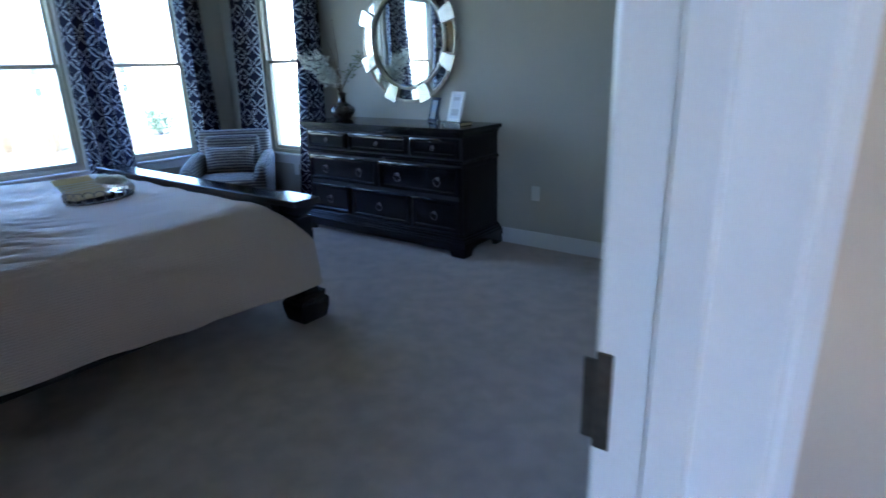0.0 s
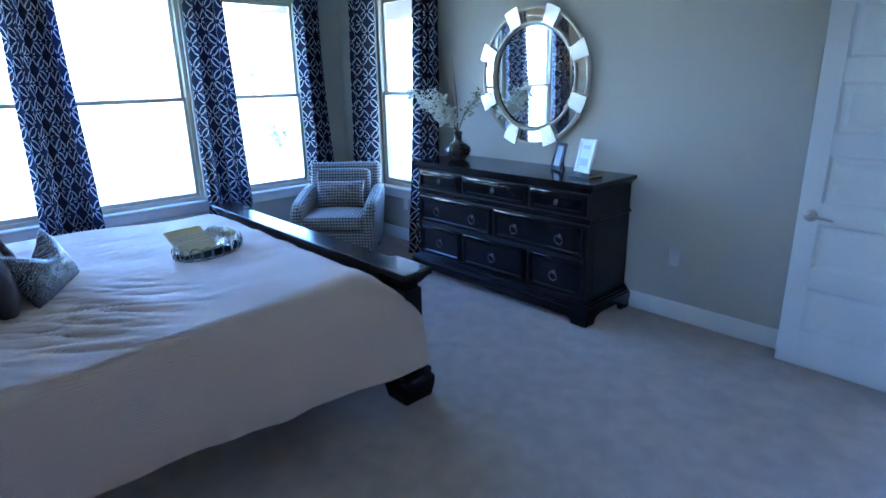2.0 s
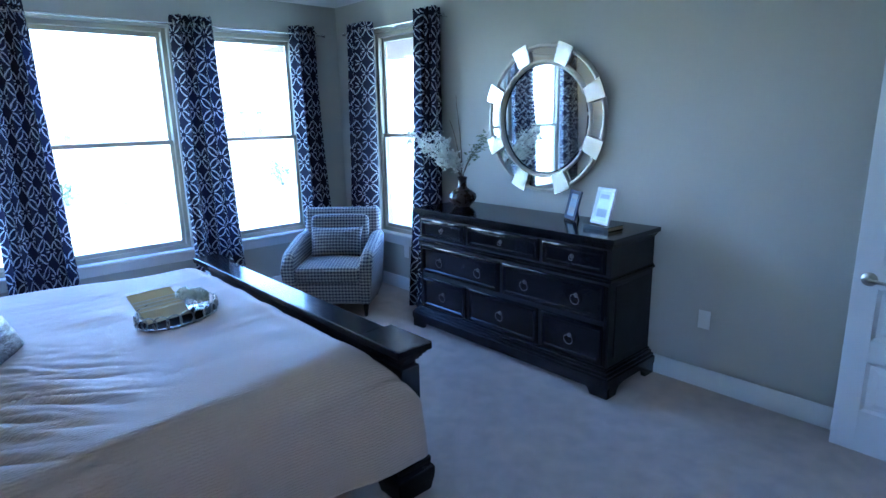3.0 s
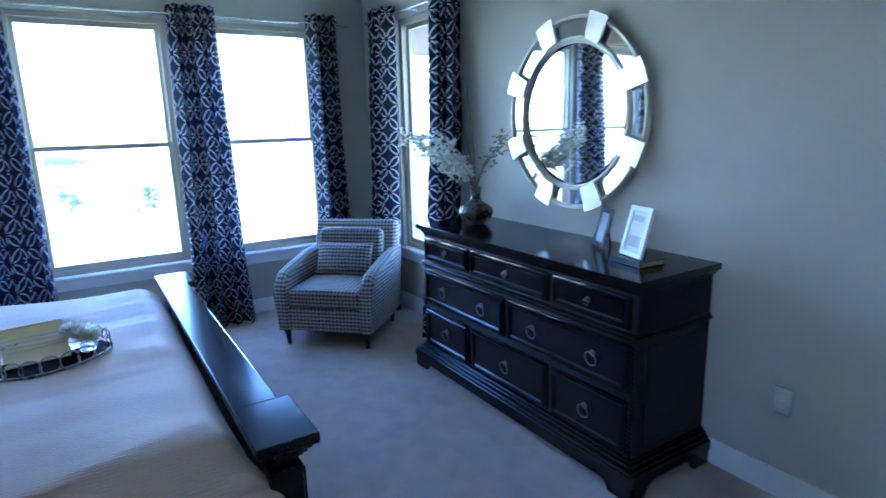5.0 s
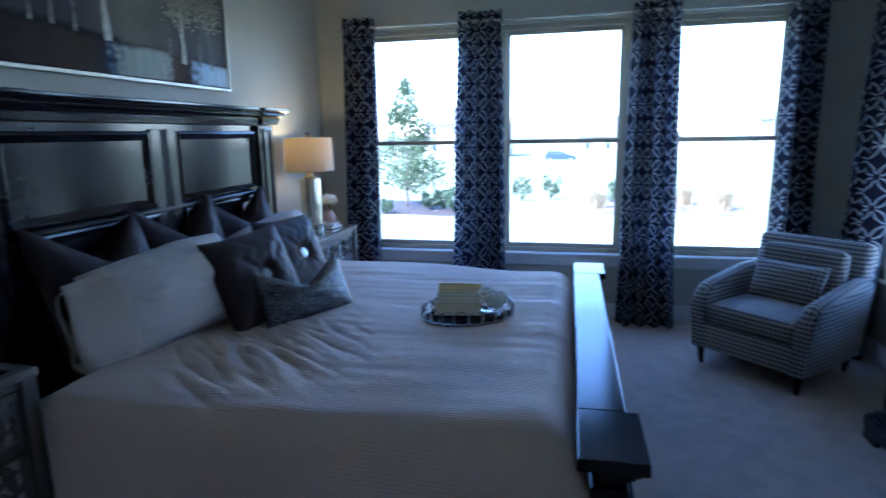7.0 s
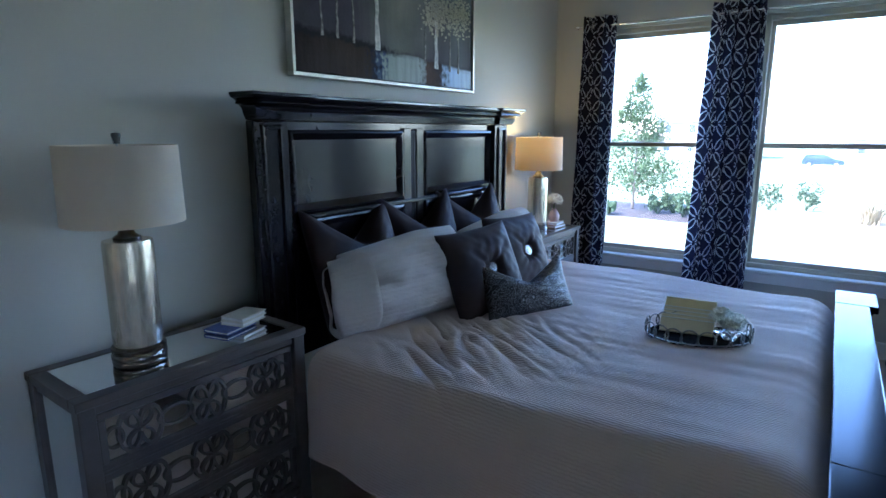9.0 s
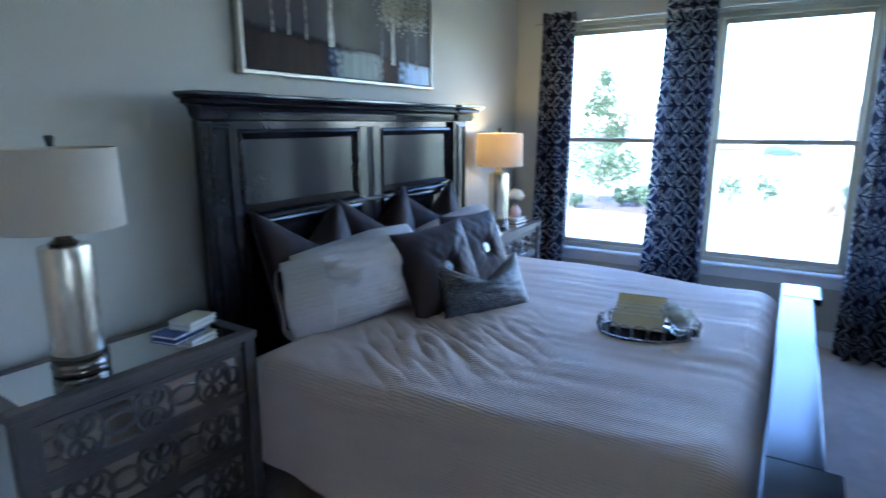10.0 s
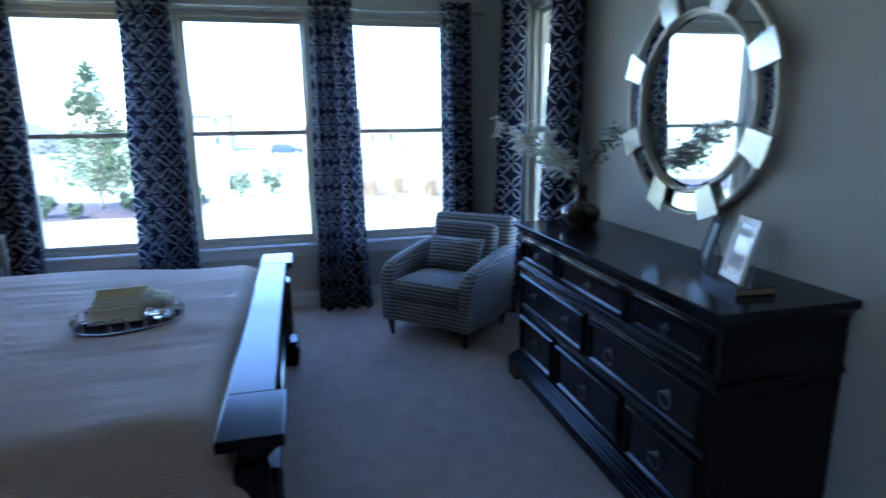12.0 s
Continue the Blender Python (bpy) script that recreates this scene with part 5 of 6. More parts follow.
    strip = mathn(n, l, "MULTIPLY", span(mathn(n, l, "ABSOLUTE", mathn(n, l, "MULTIPLY_ADD", fine.outputs["Fac"], 0.05, mathn(n, l, "SUBTRACT", over, 0.025))), 0.006, 0.026, 0.95, 0.0), span(ragged, 0.40, 0.56, 1.0, 0.25))
    l.new(mixcol(n, l, strip, scene_, (0.02, 0.018, 0.022)), b.inputs["Base Color"])
    return m


pnt = thing("painting", Matrix(), "framed painting of birch trees beside water", "painting")
ftn, fb = 0.018, Y_S + 0.001
pf = bmesh.new()
for r in ((PX0, PX1, PZ0, PZ0 + ftn), (PX0, PX1, PZ1 - ftn, PZ1), (PX0, PX0 + ftn, PZ0 + ftn, PZ1 - ftn), (PX1 - ftn, PX1, PZ0 + ftn, PZ1 - ftn)):
    add_box(pf, r[0], r[1], fb, fb + 0.042, r[2], r[3], 0.002, 1)
part("frame", pf, M_SILVERLEAF, pnt, "slim champagne silver frame")
part("canvas", boxes((PX0 + 0.026, PX1 - 0.026, fb, fb + 0.030, PZ0 + 0.026, PZ1 - 0.026)), painting_mat(), pnt, "dark misty lakeside paint with window glare in its colour", uv=True)
part("float_gap", boxes((PX0 + 0.016, PX1 - 0.016, fb, fb + 0.012, PZ0 + 0.016, PZ1 - 0.016)), M_CANVASBACK, pnt)
rnd = random.Random(8)
bark_paint = mat("impasto_birch_bark", (0.55, 0.53, 0.47), 0.5, var=0.55, scale=45, bump=0.6, bscale=80)
thin_paint = mat("impasto_young_bark", (0.24, 0.225, 0.20), 0.5, var=1.0, scale=38, bump=0.6, bscale=80)
for fx, w, low in ((0.11, 0.011, 0.20), (0.18, 0.013, 0.20), (0.255, 0.012, 0.19), (0.375, 0.034, 0.175), (0.66, 0.011, 0.15), (0.735, 0.030, 0.125), (0.835, 0.010, 0.12), (0.90, 0.011, 0.115)):
    x = PX1 - 0.03 - fx * (PX1 - PX0 - 0.06)
    zb = PZ0 + low
    rows_t = []
    for k in range(15):
        j, q = rnd.uniform(-0.004, 0.004), rnd.uniform(0.8, 1.1) * (1 + 0.45 * max(0, 1 - k / 3) - 0.02 * k)
        rows_t.append((x + j - w / 2 * q, x + j + w / 2 * q, fb + 0.030, fb + 0.0325, zb + (PZ1 - 0.03 - zb) * k / 14))
    tr = loft_rects(rows_t)
    part("painted_trunk", tr, bark_paint if w > 0.02 else thin_paint, pnt, "thick pale paint of a birch trunk")

fo = bmesh.new()
for k in range(900):
    cx = rnd.choice((0.38, 0.70, 0.76, 0.86, 0.93))
    x = PX1 - 0.03 - (cx + rnd.gauss(0, 0.035)) * (PX1 - PX0 - 0.06)
    z = PZ0 + 0.44 + rnd.gauss(0.03, 0.06) + (0.16 if cx < 0.5 else 0)
    if not (PX0 + 0.04 < x < PX1 - 0.04 and z < PZ1 - 0.04):
        continue
    s = rnd.uniform(0.004, 0.010)
    add_box(fo, x - s, x + s, fb + 0.0305, fb + 0.0335, z - s * 0.7, z + s * 0.7)
part("painted_foliage", fo, mat("impasto_cream_leaves", (0.50, 0.46, 0.34), 0.5, var=0.5, scale=60), pnt, "dabs of cream paint for leaves")

# ---------------------------------------------------------------- on the dresser
bv = thing("branch_vase", pose(-3.18, 4.27, DZ + 0.0005), "ribbed bronze vase of white blossom branches", "vase")
ribs = bmesh.new()
prof = [(0.0, 0), (0.055, 0), (0.06, 0.006), (0.092, 0.035), (0.112, 0.07), (0.105, 0.10), (0.07, 0.128), (0.042, 0.145), (0.033, 0.165), (0.034, 0.20), (0.040, 0.232), (0.033, 0.232), (0.027, 0.20), (0.0, 0.19)]
nn = 96
rg = []
for r, z in prof:
    if r == 0:
        rg.append([ribs.verts.new((0, 0, z))])
        continue
    k = max(0, math.sin(math.pi * min(1, z / 0.14))) if z < 0.14 else 0
    rg.append([ribs.verts.new(((r * (1 - 0.045 * k * (1 - abs(math.sin(9 * 2 * math.pi * i / nn))))) * math.cos(2 * math.pi * i / nn), (r * (1 - 0.045 * k * (1 - abs(math.sin(9 * 2 * math.pi * i / nn))))) * math.sin(2 * math.pi * i / nn), z)) for i in range(nn)])
for a, b in zip(rg, rg[1:]):
    for i in range(nn):
        q = list(dict.fromkeys([a[i % len(a)], a[(i + 1) % nn % len(a)], b[(i + 1) % nn % len(b)], b[i % len(b)]]))
        if len(q) > 2:
            ribs.faces.new(q)
part("vase", ribs, M_BRONZE, bv, smooth=50)
rnd = random.Random(3)
# boughs lean out low over the window side, and a bare one towards the mirror; x, y, z of their tips
for tip, n_bl, bare in (((-0.05, -0.56, 0.60), 34, False), ((0.03, -0.46, 0.50), 40, False), ((0.10, -0.36, 0.56), 44, False), ((0.14, -0.28, 0.42), 44, False), ((-0.02, -0.30, 0.45), 40, False), ((0.0, -0.05, 0.84), 0, True), ((-0.03, -0.09, 0.66), 0, True), ((0.15, 0.17, 0.58), 30, True), ((0.10, 0.15, 0.50), 20, True)):
    tip = Vector(tip)
    pts = []
    for k in range(9):
        t = k / 8
        p = Vector((tip.x * t ** 1.5, tip.y * t ** 1.35, 0.19 + (tip.z - 0.19) * t ** 0.8)) + Vector((rnd.uniform(-1, 1), rnd.uniform(-1, 1), rnd.uniform(-1, 1))) * 0.008 * t
        pts.append(p)
    part("branch", tube(pts, 0.0034, 6, r_end=0.0012), M_TWIG, bv, smooth=60)
    if n_bl:
        bl = bmesh.new()
        for k in range(int(n_bl * 1.7)):
            t = rnd.uniform(0.5, 1.0)
            p = pts[int(t * 8)] + Vector((rnd.gauss(0, 0.03), rnd.gauss(0, 0.03), rnd.gauss(0, 0.028)))
            r = rnd.uniform(0.018, 0.030) * (0.6 if bare else 1)
            for q in range(5):
                mm = Matrix.Translation(p) @ Euler((rnd.uniform(-0.9, 0.9), rnd.uniform(-0.9, 0.9), q * 1.26)).to_matrix().to_4x4()
                bl.faces.new([bl.verts.new(mm @ Vector(c)) for c in ((0, 0, 0), (r * 0.6, r * 0.35, r * 0.2), (r, 0, r * 0.4), (r * 0.6, -r * 0.35, r * 0.2))])
        part("blossom", bl, M_LEAFIN if bare else M_PETAL, bv, "dusty green leaves" if bare else "white blossom")


def photo_frame(m, w, h, border, fmat, label, page, leg=True):
    f = thing("photo_frame", m, label, "photo frame")
    bm = bmesh.new()
    for r in ((-w / 2, w / 2, 0, border), (-w / 2, w / 2, h - border, h), (-w / 2, -w / 2 + border, border, h - border), (w / 2 - border, w / 2, border, h - border)):
        add_box(bm, r[0], r[1], -0.008, 0.008, r[2], r[3], 0.003, 2)
    part("frame", bm, fmat, f)
    part("print", boxes((-w / 2 + border * 0.9, w / 2 - border * 0.9, -0.003, 0.002, border * 0.9, h - border * 0.9)), page, f, "pale printed card behind glass")
    ink = mat("grey_print", (0.45, 0.46, 0.47), 0.6)
    for z0, z1, x0, x1 in ((0.70, 0.82, -0.26, 0.22), (0.20, 0.42, -0.26, 0.26)):
        part("printed_motif", boxes((x0 * w, x1 * w, -0.0042, -0.0032, z0 * h, z1 * h)), ink, f)
    part("easel_leg", boxes((-0.012, 0.012, 0, 0.003, 0, h * 0.72), bevel=0.001), M_DARKPLASTIC, f, m=pose(0, 0.009, h * 0.68) @ pose(0, 0, 0, 24) @ pose(0, 0, -h * 0.72))
    return f


M_WHITEFR = mat("white_lacquer_frame", (0.8, 0.8, 0.78), 0.3, var=0.04, bump=0.2, bscale=120)
book(pose(-1.885, 4.225, DZ + 0.0005, 0, 0, -6), 0.19, 0.145, 0.026, M_DARKPLASTIC, "dark-covered book with gilt page edges under a photo frame", pages=mat("gilt_page_edge", (0.34, 0.25, 0.12), 0.45, var=0.15, scale=60))
photo_frame(pose(-1.90, 4.20, DZ + 0.028, -15, 0, -15), 0.155, 0.228, 0.024, M_WHITEFR, "white photo frame leaning on its easel", mat("pale_print", (0.70, 0.72, 0.74), 0.15, var=0.08, scale=12))
photo_frame(pose(-2.215, 4.335, DZ + 0.003, -14, 0, -28), 0.15, 0.20, 0.026, mat("black_blue_frame", (0.03, 0.035, 0.07), 0.25, var=0.2), "black photo frame standing on the dresser", mat("blue_photo", (0.32, 0.40, 0.50), 0.3, var=0.3, scale=20))

# ---------------------------------------------------------------- tray on the bed
tray = thing("tray", pose(-2.87, 1.985, 0.706, 0, 0, 114), "oval silver tray edged with metal rings", "tray")
TA, TB = 0.210, 0.140
M_STEEL = mat("brushed_dark_steel", (0.36, 0.34, 0.32), 0.3, metal=1.0, var=0.2, scale=30)
part("tray_base", lathe([(0, 0), (0.98, 0), (1.0, 0.004), (1.0, 0.009), (0.97, 0.009), (0.96, 0.005), (0, 0.005)], 48, m=Matrix.Diagonal((TA, TB, 1, 1))), M_TRAYDARK, tray, "oval tray base, matt black for the shade inside it", smooth=30)
per = 20
for k in range(per):
    a = 2 * math.pi * k / per
    c = Vector((TA * math.cos(a), TB * math.sin(a), 0.034))
    tan = Vector((-TA * math.sin(a), TB * math.cos(a), 0)).normalized()
    rr = 0.0345
    pts = [c + tan * rr * math.cos(q) + Vector((0, 0, 1)) * rr * math.sin(q) + tan.cross(Vector((0, 0, 1))) * (0.003 if k % 2 else -0.003) for q in [2 * math.pi * i / 18 for i in range(18)]]
    part("ring", tube(pts, 0.0032, 6, closed=True), M_STEEL, tray, smooth=60)
part("rim", tube([(TA * math.cos(a), TB * math.sin(a), 0.008) for a in [2 * math.pi * i / 48 for i in range(48)]], 0.0035, 6, closed=True), M_STEEL, tray, smooth=60)
for k, ch in enumerate((0.190, 0.138, 0.120, 0.102, 0.084)):
    cw = 0.216
    nc = thing("note_card", tray.matrix_basis @ pose(-0.045, 0.020, 0.012, 0, 0, -17) @ pose(0, 0.030 - 0.013 * k, 0, -60, 0, 0.6 * k - 1), "ivory envelope with a white strip for its lit edge, leaning in the tray" if k else "golden cream note card leaning in the tray", "card", "cards in the tray")
    part("sheet", boxes((-cw / 2, cw / 2, -0.003, 0.003, 0, ch), bevel=0.001, seg=1), M_CARD if k else M_PAPER, nc)
    # white strip on each envelope front imitates daylight catching its top
    part("edge", boxes((-cw / 2, cw / 2, -0.0048, -0.0032, ch - 0.006, ch)), M_WHITEPAPER if k else M_PAPER, nc, "white strip in place of the lit top edge" if k else "")
for vx, vy, vs, seed in ((0.118, -0.034, 1.05, 9), (0.152, 0.022, 1.0, 10), (0.106, 0.060, 1.1, 12)):
    tf = thing("glass_votive", tray.matrix_basis @ pose(vx, vy, 0.0095) @ Matrix.Scale(vs, 4), "clear glass votive holding white roses", "votive", "votives in the tray")
    part("glass", lathe([(0, 0), (0.026, 0), (0.029, 0.01), (0.031, 0.05), (0.028, 0.05), (0.026, 0.012), (0, 0.008)], 28), M_GLASS, tf, smooth=50)
    part("rose", blossoms(80, 0.030, 0.019, seed, (0, 0, 0.060)), M_PETAL, tf, "white fabric roses")


# ---------------------------------------------------------------- wall outlets
def outlet(x, z):
    o = thing("outlet", pose(x, Y_N - 0.0005, z), "white duplex outlet with cover plate", "outlet", "wall outlets")
    part("plate", boxes((-0.036, 0.036, -0.006, 0, -0.058, 0.058), bevel=0.003), M_PLATE, o)
    for dz in (-0.021, 0.021):
        part("socket", boxes((-0.016, 0.016, -0.0075, -0.005, dz - 0.014, dz + 0.014), bevel=0.001, seg=1), M_PLATE, o)


outlet(-1.345, 0.42)
outlet(-4.22, 0.37)


# ---------------------------------------------------------------- outdoors
def ground_z(x, y):
    d = max(0.0, -18.0 - x)
    return -0.38 - min(2.3, d * 0.034)


M_LAWN = mat("sunlit_lawn", (0.22, 0.24, 0.12), 0.9, var=0.35, scale=0.6, bump=0.6, bscale=40)
M_MULCH = mat("bark_mulch", (0.04, 0.028, 0.023), 0.95, var=0.5, scale=9, bump=1.0, bscale=50)
M_ASPH = mat("road_asphalt", (0.10, 0.10, 0.10), 0.9, var=0.2, scale=2, bump=0.4, bscale=80)
M_FOL = mat("tree_leaf", (0.062, 0.085, 0.04), 0.8, var=0.45, scale=3, spec=0.1)
M_SHRUB = mat("shrub_leaf", (0.065, 0.09, 0.05), 0.8, var=0.4, scale=4, spec=0.1)
M_STRAW = mat("dry_grass", (0.30, 0.23, 0.13), 0.8, var=0.3, scale=4)
M_BARK = mat("tree_bark", (0.17, 0.13, 0.10), 0.9, var=0.3, scale=12, bump=0.8, bscale=40)
M_BRICK = mat("far_house_brick", (0.36, 0.29, 0.25), 0.85, var=0.2, scale=3)
M_ROOF = mat("far_roof_shingle", (0.12, 0.11, 0.11), 0.9, var=0.2, scale=3)
M_DARKWIN = mat("far_window_glass", (0.05, 0.06, 0.08), 0.15, var=0.1)
xs = [60, 20, 4, -3, -6, -9, -12, -15, -18, -22, -28, -36, -50, -70, -90, -130, -300, -1200]
ys = [-1200, -300, -120, -60, -30, -15, -8, -3, 0, 3, 6, 10, 16, 30, 60, 120, 300, 1200]
gb = bmesh.new()
gv = [[gb.verts.new((x, y, ground_z(x, y))) for y in ys] for x in xs]
for a, b in zip(gv, gv[1:]):
    for j in range(len(ys) - 1):
        gb.faces.new([a[j], a[j + 1], b[j + 1], b[j]])
solo("ground", gb, M_LAWN, "sunlit lawn falling away to a street", "lawn", "structure")


def strip_mesh(x0, x1, y0, y1, lift, wob=0.0, n=40):
    bm = bmesh.new()
    rows = []
    for k in range(n + 1):
        y = y0 + (y1 - y0) * k / n
        a = x0 + wob * noise.noise(Vector((y * 0.35, 1, 0)))
        b = x1 + wob * noise.noise(Vector((y * 0.35, 9, 0)))
        rows.append([bm.verts.new((a + (b - a) * t, y, ground_z(a + (b - a) * t, y) + lift * (1 if 0 < t < 1 else 0.05))) for t in (0, 0.3, 0.7, 1)])
    for p, q in zip(rows, rows[1:]):
        for j in range(3):
            bm.faces.new([p[j], p[j + 1], q[j + 1], q[j]])
    return bm


solo("planting_bed", strip_mesh(-16.9, -13.5, -9, 0.4, 0.06, 0.7), M_MULCH, "dark bark mulch bed round the young tree", "flower bed", "structure")
solo("planting_bed", strip_mesh(-17.6, -14.2, 0.42, 16, 0.05, 0.8), mat("sunbleached_mulch", (0.16, 0.12, 0.09), 0.95, var=0.75, scale=1.6, bump=1.0, bscale=50), "sun-bleached tan mulch bed along the lawn", "flower bed", "structure")
solo("road", strip_mesh(-88, -78, -400, 400, 0.03), M_ASPH, "grey asphalt street beyond the lawn", "road", "structure")
solo("patio", boxes((-9.5, -2.5, Y_N + WT + 0.02, Y_N + 3.4, -0.42, -0.12)), mat("patio_concrete", (0.42, 0.41, 0.39), 0.85, var=0.15, scale=3), "pale concrete patio slab beside the house", "patio", "structure")
solo("patio_roof", boxes((-7.6, -2.6, Y_N + WT + 0.02, Y_N + 2.6, 2.52, 2.66)), mat("brown_soffit", (0.22, 0.15, 0.12), 0.8, var=0.1), "brown wooden soffit over the patio", "soffit", "structure")


def leaf_cloud(bm, n, centre, rad, size, rnd, squash=1.0):
    for _ in range(n):
        d = Vector((rnd.gauss(0, 1), rnd.gauss(0, 1), rnd.gauss(0, 1)))
        d = d.normalized() * rad * rnd.uniform(0.35, 1.0) ** 0.6
        p = Vector(centre) + Vector((d.x, d.y, d.z * squash))
        s = size * rnd.uniform(0.6, 1.3)
        mm = Matrix.Translation(p) @ Euler((rnd.uniform(0, 6), rnd.uniform(0, 6), rnd.uniform(0, 6))).to_matrix().to_4x4()
        bm.faces.new([bm.verts.new(mm @ Vector(c)) for c in ((-s, 0, 0), (0, -s * 0.45, s * 0.1), (s, 0, 0), (0, s * 0.45, s * 0.1))])


def tree(x, y, h, w, seed, label, n=2600, leaf=0.055):
    rnd = random.Random(seed)
    z = ground_z(x, y)
    t = thing("tree", pose(x, y, z), label, "tree")
    tk = tube([(0, 0, -0.05), (0.02, 0.01, h * 0.25), (-0.03, 0.02, h * 0.55), (0.01, 0, h * 0.93)], 0.045 * h / 3.4, 10, r_end=0.008)
    limbs = []
    for k in range(48):
        a, s = rnd.uniform(0, 6.28), 0.14 + 0.79 * rnd.random() ** 1.5
        reach = w * (1.06 - s) * rnd.uniform(0.6, 1.0)
        p1 = Vector((math.cos(a) * reach, math.sin(a) * reach, h * s + reach * rnd.uniform(0.1, 0.5)))
        tube([(0, 0, h * s), Vector((p1.x * 0.5, p1.y * 0.5, h * s + (p1.z - h * s) * 0.4)), p1], 0.013, 5, tk, r_end=0.004)
        limbs.append((p1, reach))
    part("trunk", tk, M_BARK, t, smooth=60)
    cr = bmesh.new()
    for p1, reach in limbs:
        for f in (0.55, 0.85, 1.0):
            c = Vector((p1.x * f, p1.y * f, p1.z - (1 - f) * reach * 0.4))
            leaf_cloud(cr, n // 130, c, 0.15 + 0.24 * reach, leaf, rnd)
    leaf_cloud(cr, n // 26, (0, 0, h * 0.95), 0.14, leaf, rnd, 1.8)
    part("crown", cr, M_FOL, t, "green crown of small leaves")
    return t


tree(-14.9, -1.75, 3.3, 1.35, 21, "young evergreen tree with a tapered leafy crown", 8200, 0.040)
tree(-12.5, 13.5, 4.8, 1.5, 5, "leafy garden tree beyond the patio", 4200, 0.08)
tree(-16.5, 17.0, 5.2, 1.7, 6, "leafy garden tree beyond the patio", 3600, 0.09)
tree(-9.2, 12.0, 3.6, 1.2, 9, "leafy garden tree beyond the patio", 3000, 0.07)


def shrub(x, y, r, seed, straw=False):
    rnd = random.Random(seed)
    z = ground_z(x, y)
    bm = bmesh.new()
    if straw:
        for k in range(160):
            a, l = rnd.uniform(0, 6.28), r * rnd.uniform(0.7, 1.5)
            o = Vector((rnd.gauss(0, r * 0.18), rnd.gauss(0, r * 0.18), 0.0))
            d = Vector((math.cos(a) * 0.45, math.sin(a) * 0.45, 1)) * l
            s = Vector((-math.sin(a), math.cos(a), 0)) * 0.012
            bm.faces.new([bm.verts.new(q) for q in (o - s, o + s, o + d * 0.7 + s * 0.7, o + d + Vector((0, 0, -0.1 * l)), o + d * 0.7 - s * 0.7)])
    else:
        for k in range(14):
            a = rnd.uniform(0, 6.28)
            c = Vector((math.cos(a) * r * 0.45, math.sin(a) * r * 0.45, r * rnd.uniform(0.4, 1.35)))
            tube([(0, 0, 0), c], 0.008, 4, bm, 0.004)
            leaf_cloud(bm, 34, c, r * 0.34, 0.045, rnd)
    solo("grass_clump" if straw else "shrub", bm, M_STRAW if straw else M_SHRUB, "dry ornamental grass clump in the mulch" if straw else "small green shrub in the mulch bed", "ornamental grass" if straw else "shrub", m=pose(x, y, z + 0.03), group="planting bed plants")


for i, (x, y, r, st) in enumerate(((-16.7, 1.12, 0.42, 0), (-17.0, 1.9, 0.45, 0), (-15.2, 3.1, 0.42, 1), (-15.4, 4.5, 0.5, 1), (-15.0, 6.0, 0.5, 1), (-15.8, 5.3, 0.45, 1), (-14.4, -1.0, 0.32, 0), (-14.2, -0.4, 0.36, 0), (-14.0, -2.6, 0.34, 0), (-13.8, -3.3, 0.3, 0), (-15.6, 7.4, 0.5, 1), (-16.0, 9.2, 0.5, 0), (-15.2, 11.0, 0.5, 1), (-16.3, 3.7, 0.4, 0), (-14.1, -0.05, 0.27, 0), (-14.6, -0.7, 0.3, 0), (-13.9, -2.0, 0.2, 0), (-15.3, 0.2, 0.3, 0))):
    shrub(x, y, r, 40 + i, bool(st))


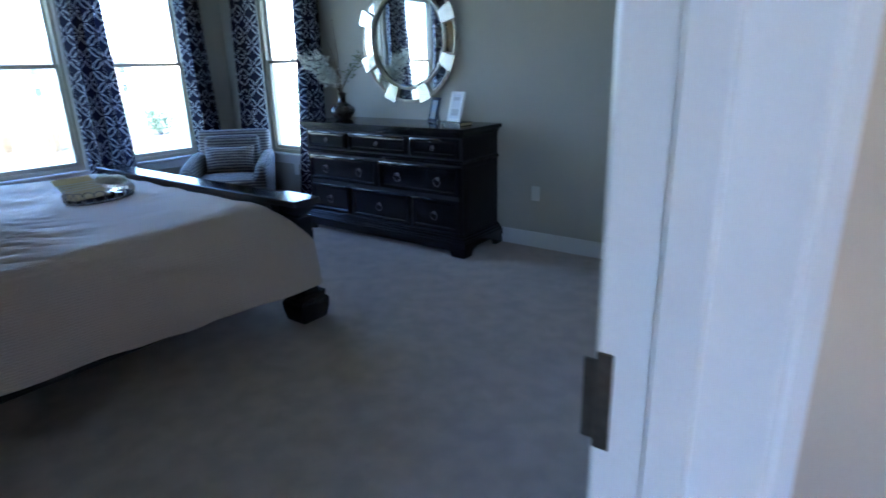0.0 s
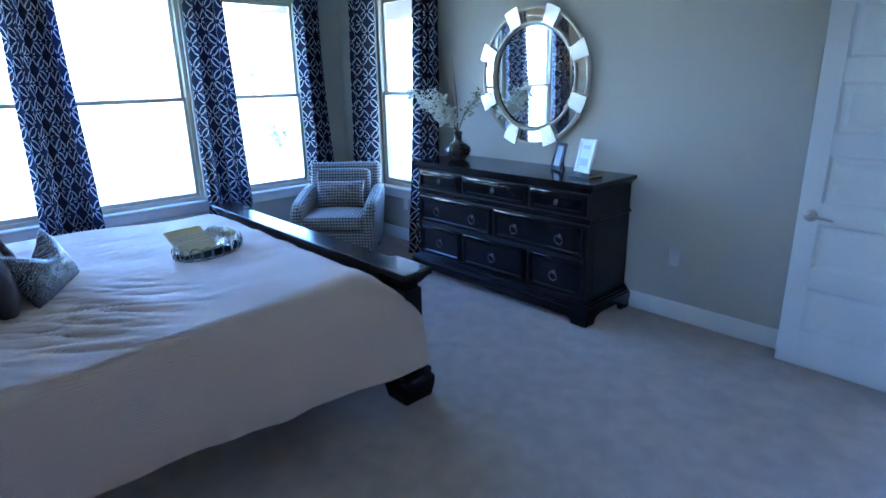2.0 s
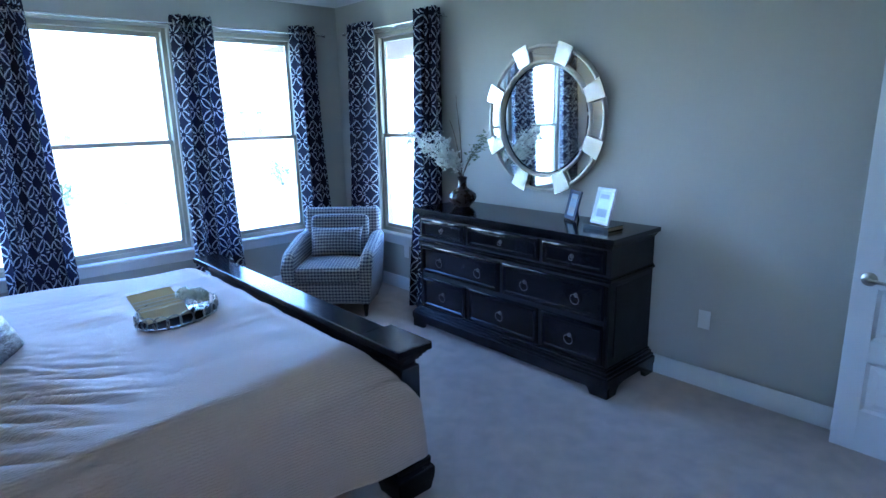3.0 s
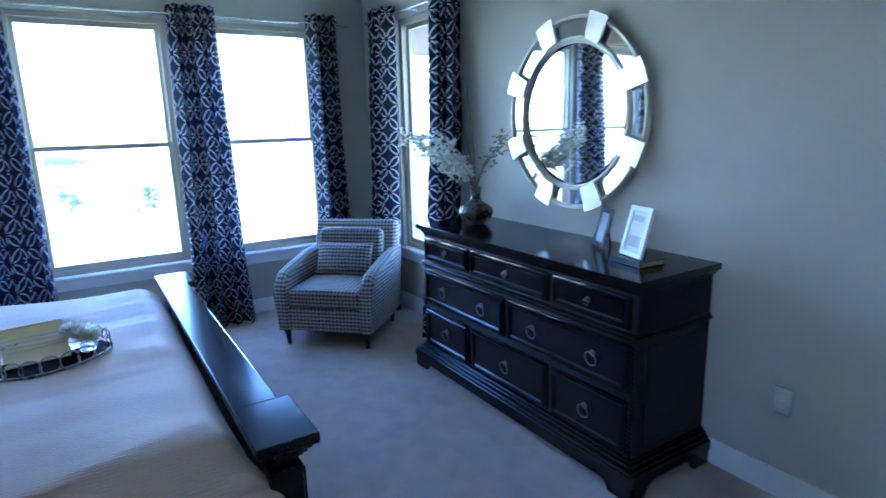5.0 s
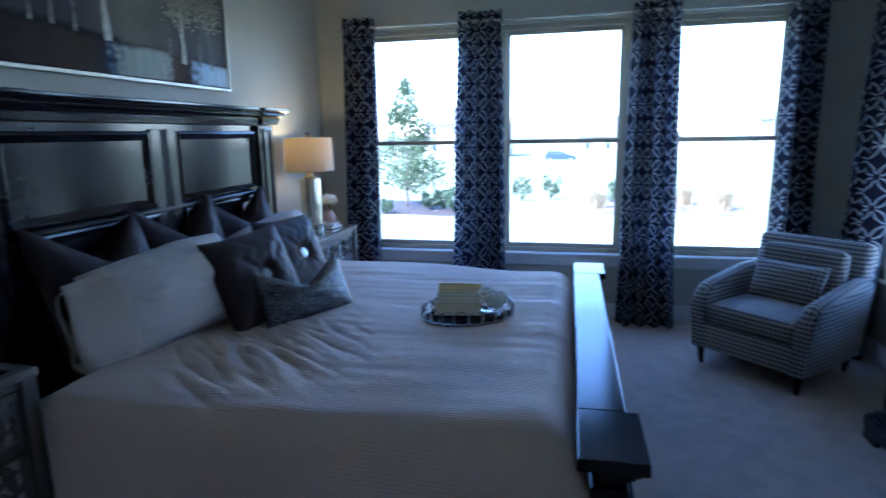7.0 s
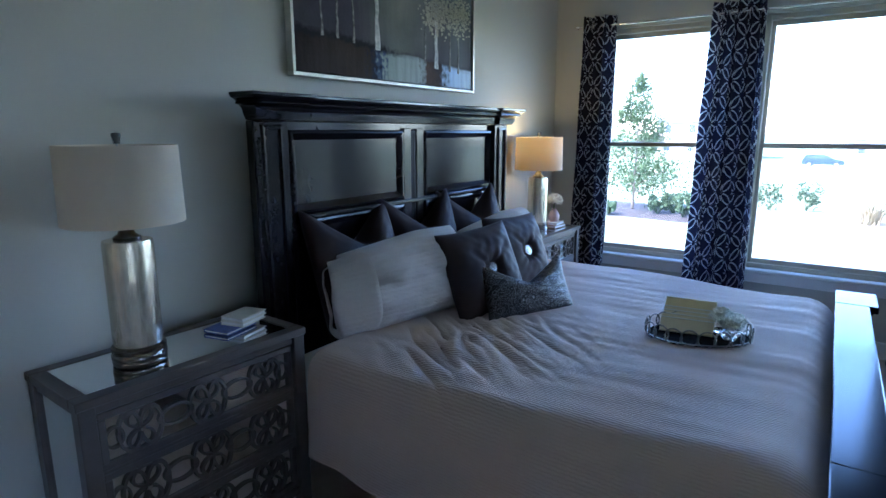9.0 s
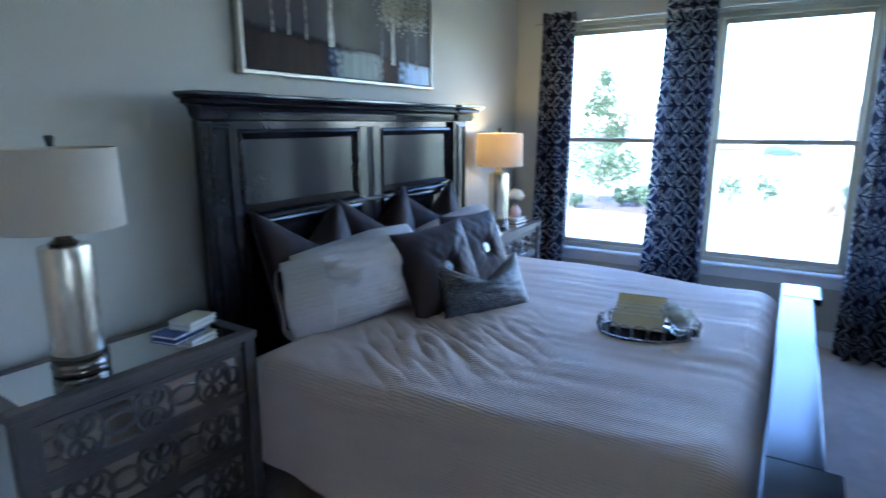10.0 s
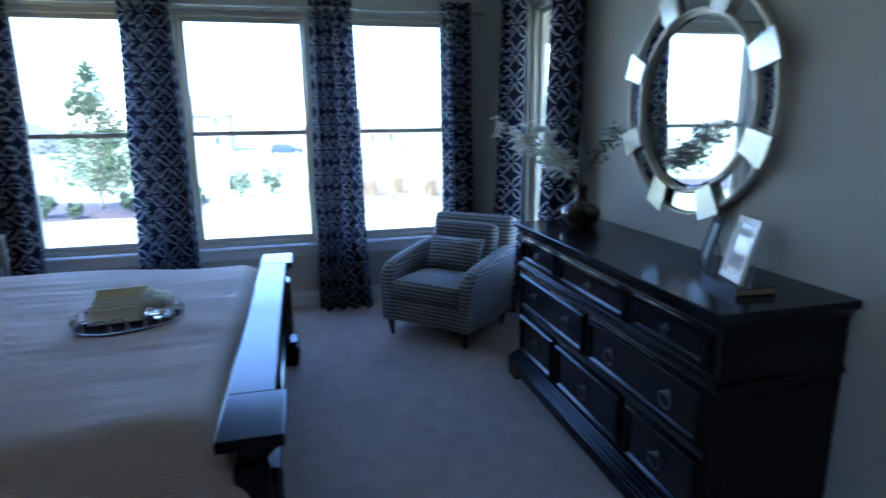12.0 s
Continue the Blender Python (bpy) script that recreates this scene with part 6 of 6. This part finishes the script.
def car(m):
    c = thing("car", m, "blue hatchback parked on the street", "car")
    prof = [(-2.1, 0.32), (-2.12, 0.7), (-2.02, 0.95), (-1.75, 1.42), (-1.2, 1.5), (0.1, 1.47), (0.55, 1.3), (1.05, 0.98), (1.95, 0.82), (2.12, 0.62), (2.1, 0.32)]
    bm = bmesh.new()
    secs = []
    for y, k in ((-0.86, 0.9), (-0.8, 1.0), (0.8, 1.0), (0.86, 0.9)):
        secs.append([bm.verts.new((x * (0.985 if k < 1 else 1), y * (0.82 if z > 1.1 else 1), 0.32 + (z - 0.32) * (0.97 if k < 1 else 1))) for x, z in prof])
    for a, b in zip(secs, secs[1:]):
        for j in range(len(prof)):
            bm.faces.new([a[j], a[(j + 1) % len(prof)], b[(j + 1) % len(prof)], b[j]])
    bm.faces.new(secs[0]), bm.faces.new(secs[-1])
    part("body", bm, mat("blue_car_paint", (0.006, 0.012, 0.032), 0.3, var=0.05, coat=0.3), c, smooth=40)
    for s in (-1, 1):
        g = bmesh.new()
        v = [(-1.6, 1.05), (-1.45, 1.36), (-0.1, 1.38), (0.35, 1.28), (0.75, 1.05)]
        a = [g.verts.new((x, s * (0.86 - (0.13 if z > 1.1 else 0.0)), z)) for x, z in v]
        b = [g.verts.new((x, s * (0.80 - (0.13 if z > 1.1 else 0.0)), z)) for x, z in v]
        g.faces.new(a), g.faces.new(b)
        for j in range(5):
            g.faces.new([a[j], a[(j + 1) % 5], b[(j + 1) % 5], b[j]])
        part("side_window", g, M_DARKWIN, c)
        for x in (-1.35, 1.35):
            w = part("wheel", lathe([(0, -0.1), (0.33, -0.1), (0.345, -0.06), (0.345, 0.06), (0.33, 0.1), (0, 0.1)], 28, m=pose(x, s * 0.8, 0.345, 90)), M_DARKPLASTIC, c, "black tyre", smooth=40)
            part("rim", lathe([(0, 0.105), (0.2, 0.105), (0.22, 0.09), (0, 0.09)], 20, m=pose(x, s * 0.8, 0.345, 90 if s < 0 else -90)), M_NICKEL, w)
    return c


car(pose(-82.0, 1.05, ground_z(-82, 1) + 0.03, 0, 0, 88))


def house(x, y, w, d, h, seed):
    z = ground_z(x, y)
    hs = thing("house", pose(x, y, z), "distant brick house with a dark hipped roof", "house", "houses across the street")
    part("wall", boxes((-d / 2, d / 2, -w / 2, w / 2, 0, h)), M_BRICK, hs)
    rf = bmesh.new()
    e = 0.5
    a = [rf.verts.new(p) for p in ((-d / 2 - e, -w / 2 - e, h), (d / 2 + e, -w / 2 - e, h), (d / 2 + e, w / 2 + e, h), (-d / 2 - e, w / 2 + e, h))]
    b = [rf.verts.new(p) for p in ((0, -w / 2 + d / 2, h + d * 0.34), (0, w / 2 - d / 2, h + d * 0.34))]
    rf.faces.new([a[0], a[1], b[0]]), rf.faces.new([a[1], a[2], b[1], b[0]]), rf.faces.new([a[2], a[3], b[1]]), rf.faces.new([a[3], a[0], b[0], b[1]]), rf.faces.new(a)
    part("roof", rf, M_ROOF, hs)
    k = max(2, int(w / 3.2))
    for i in range(k):
        yy = -w / 2 + w * (i + 0.5) / k
        for zz in ((1.0,) if h < 4.5 else (1.0, 4.0)):
            wd = part("window", boxes((d / 2 - 0.02, d / 2 + 0.04, yy - 0.6, yy + 0.6, zz, zz + 1.5)), M_TRIM, hs)
            part("pane", boxes((d / 2 + 0.04, d / 2 + 0.05, yy - 0.5, yy + 0.5, zz + 0.1, zz + 1.4)), M_DARKWIN, wd)
    return hs


house(-108, -16, 15, 10, 5.8, 1)
house(-110, 12, 17, 11, 3.2, 2)
house(-106, 42, 16, 10, 5.6, 3)
house(-112, -48, 18, 11, 3.2, 4)
house(-70, 78, 16, 11, 5.6, 5)
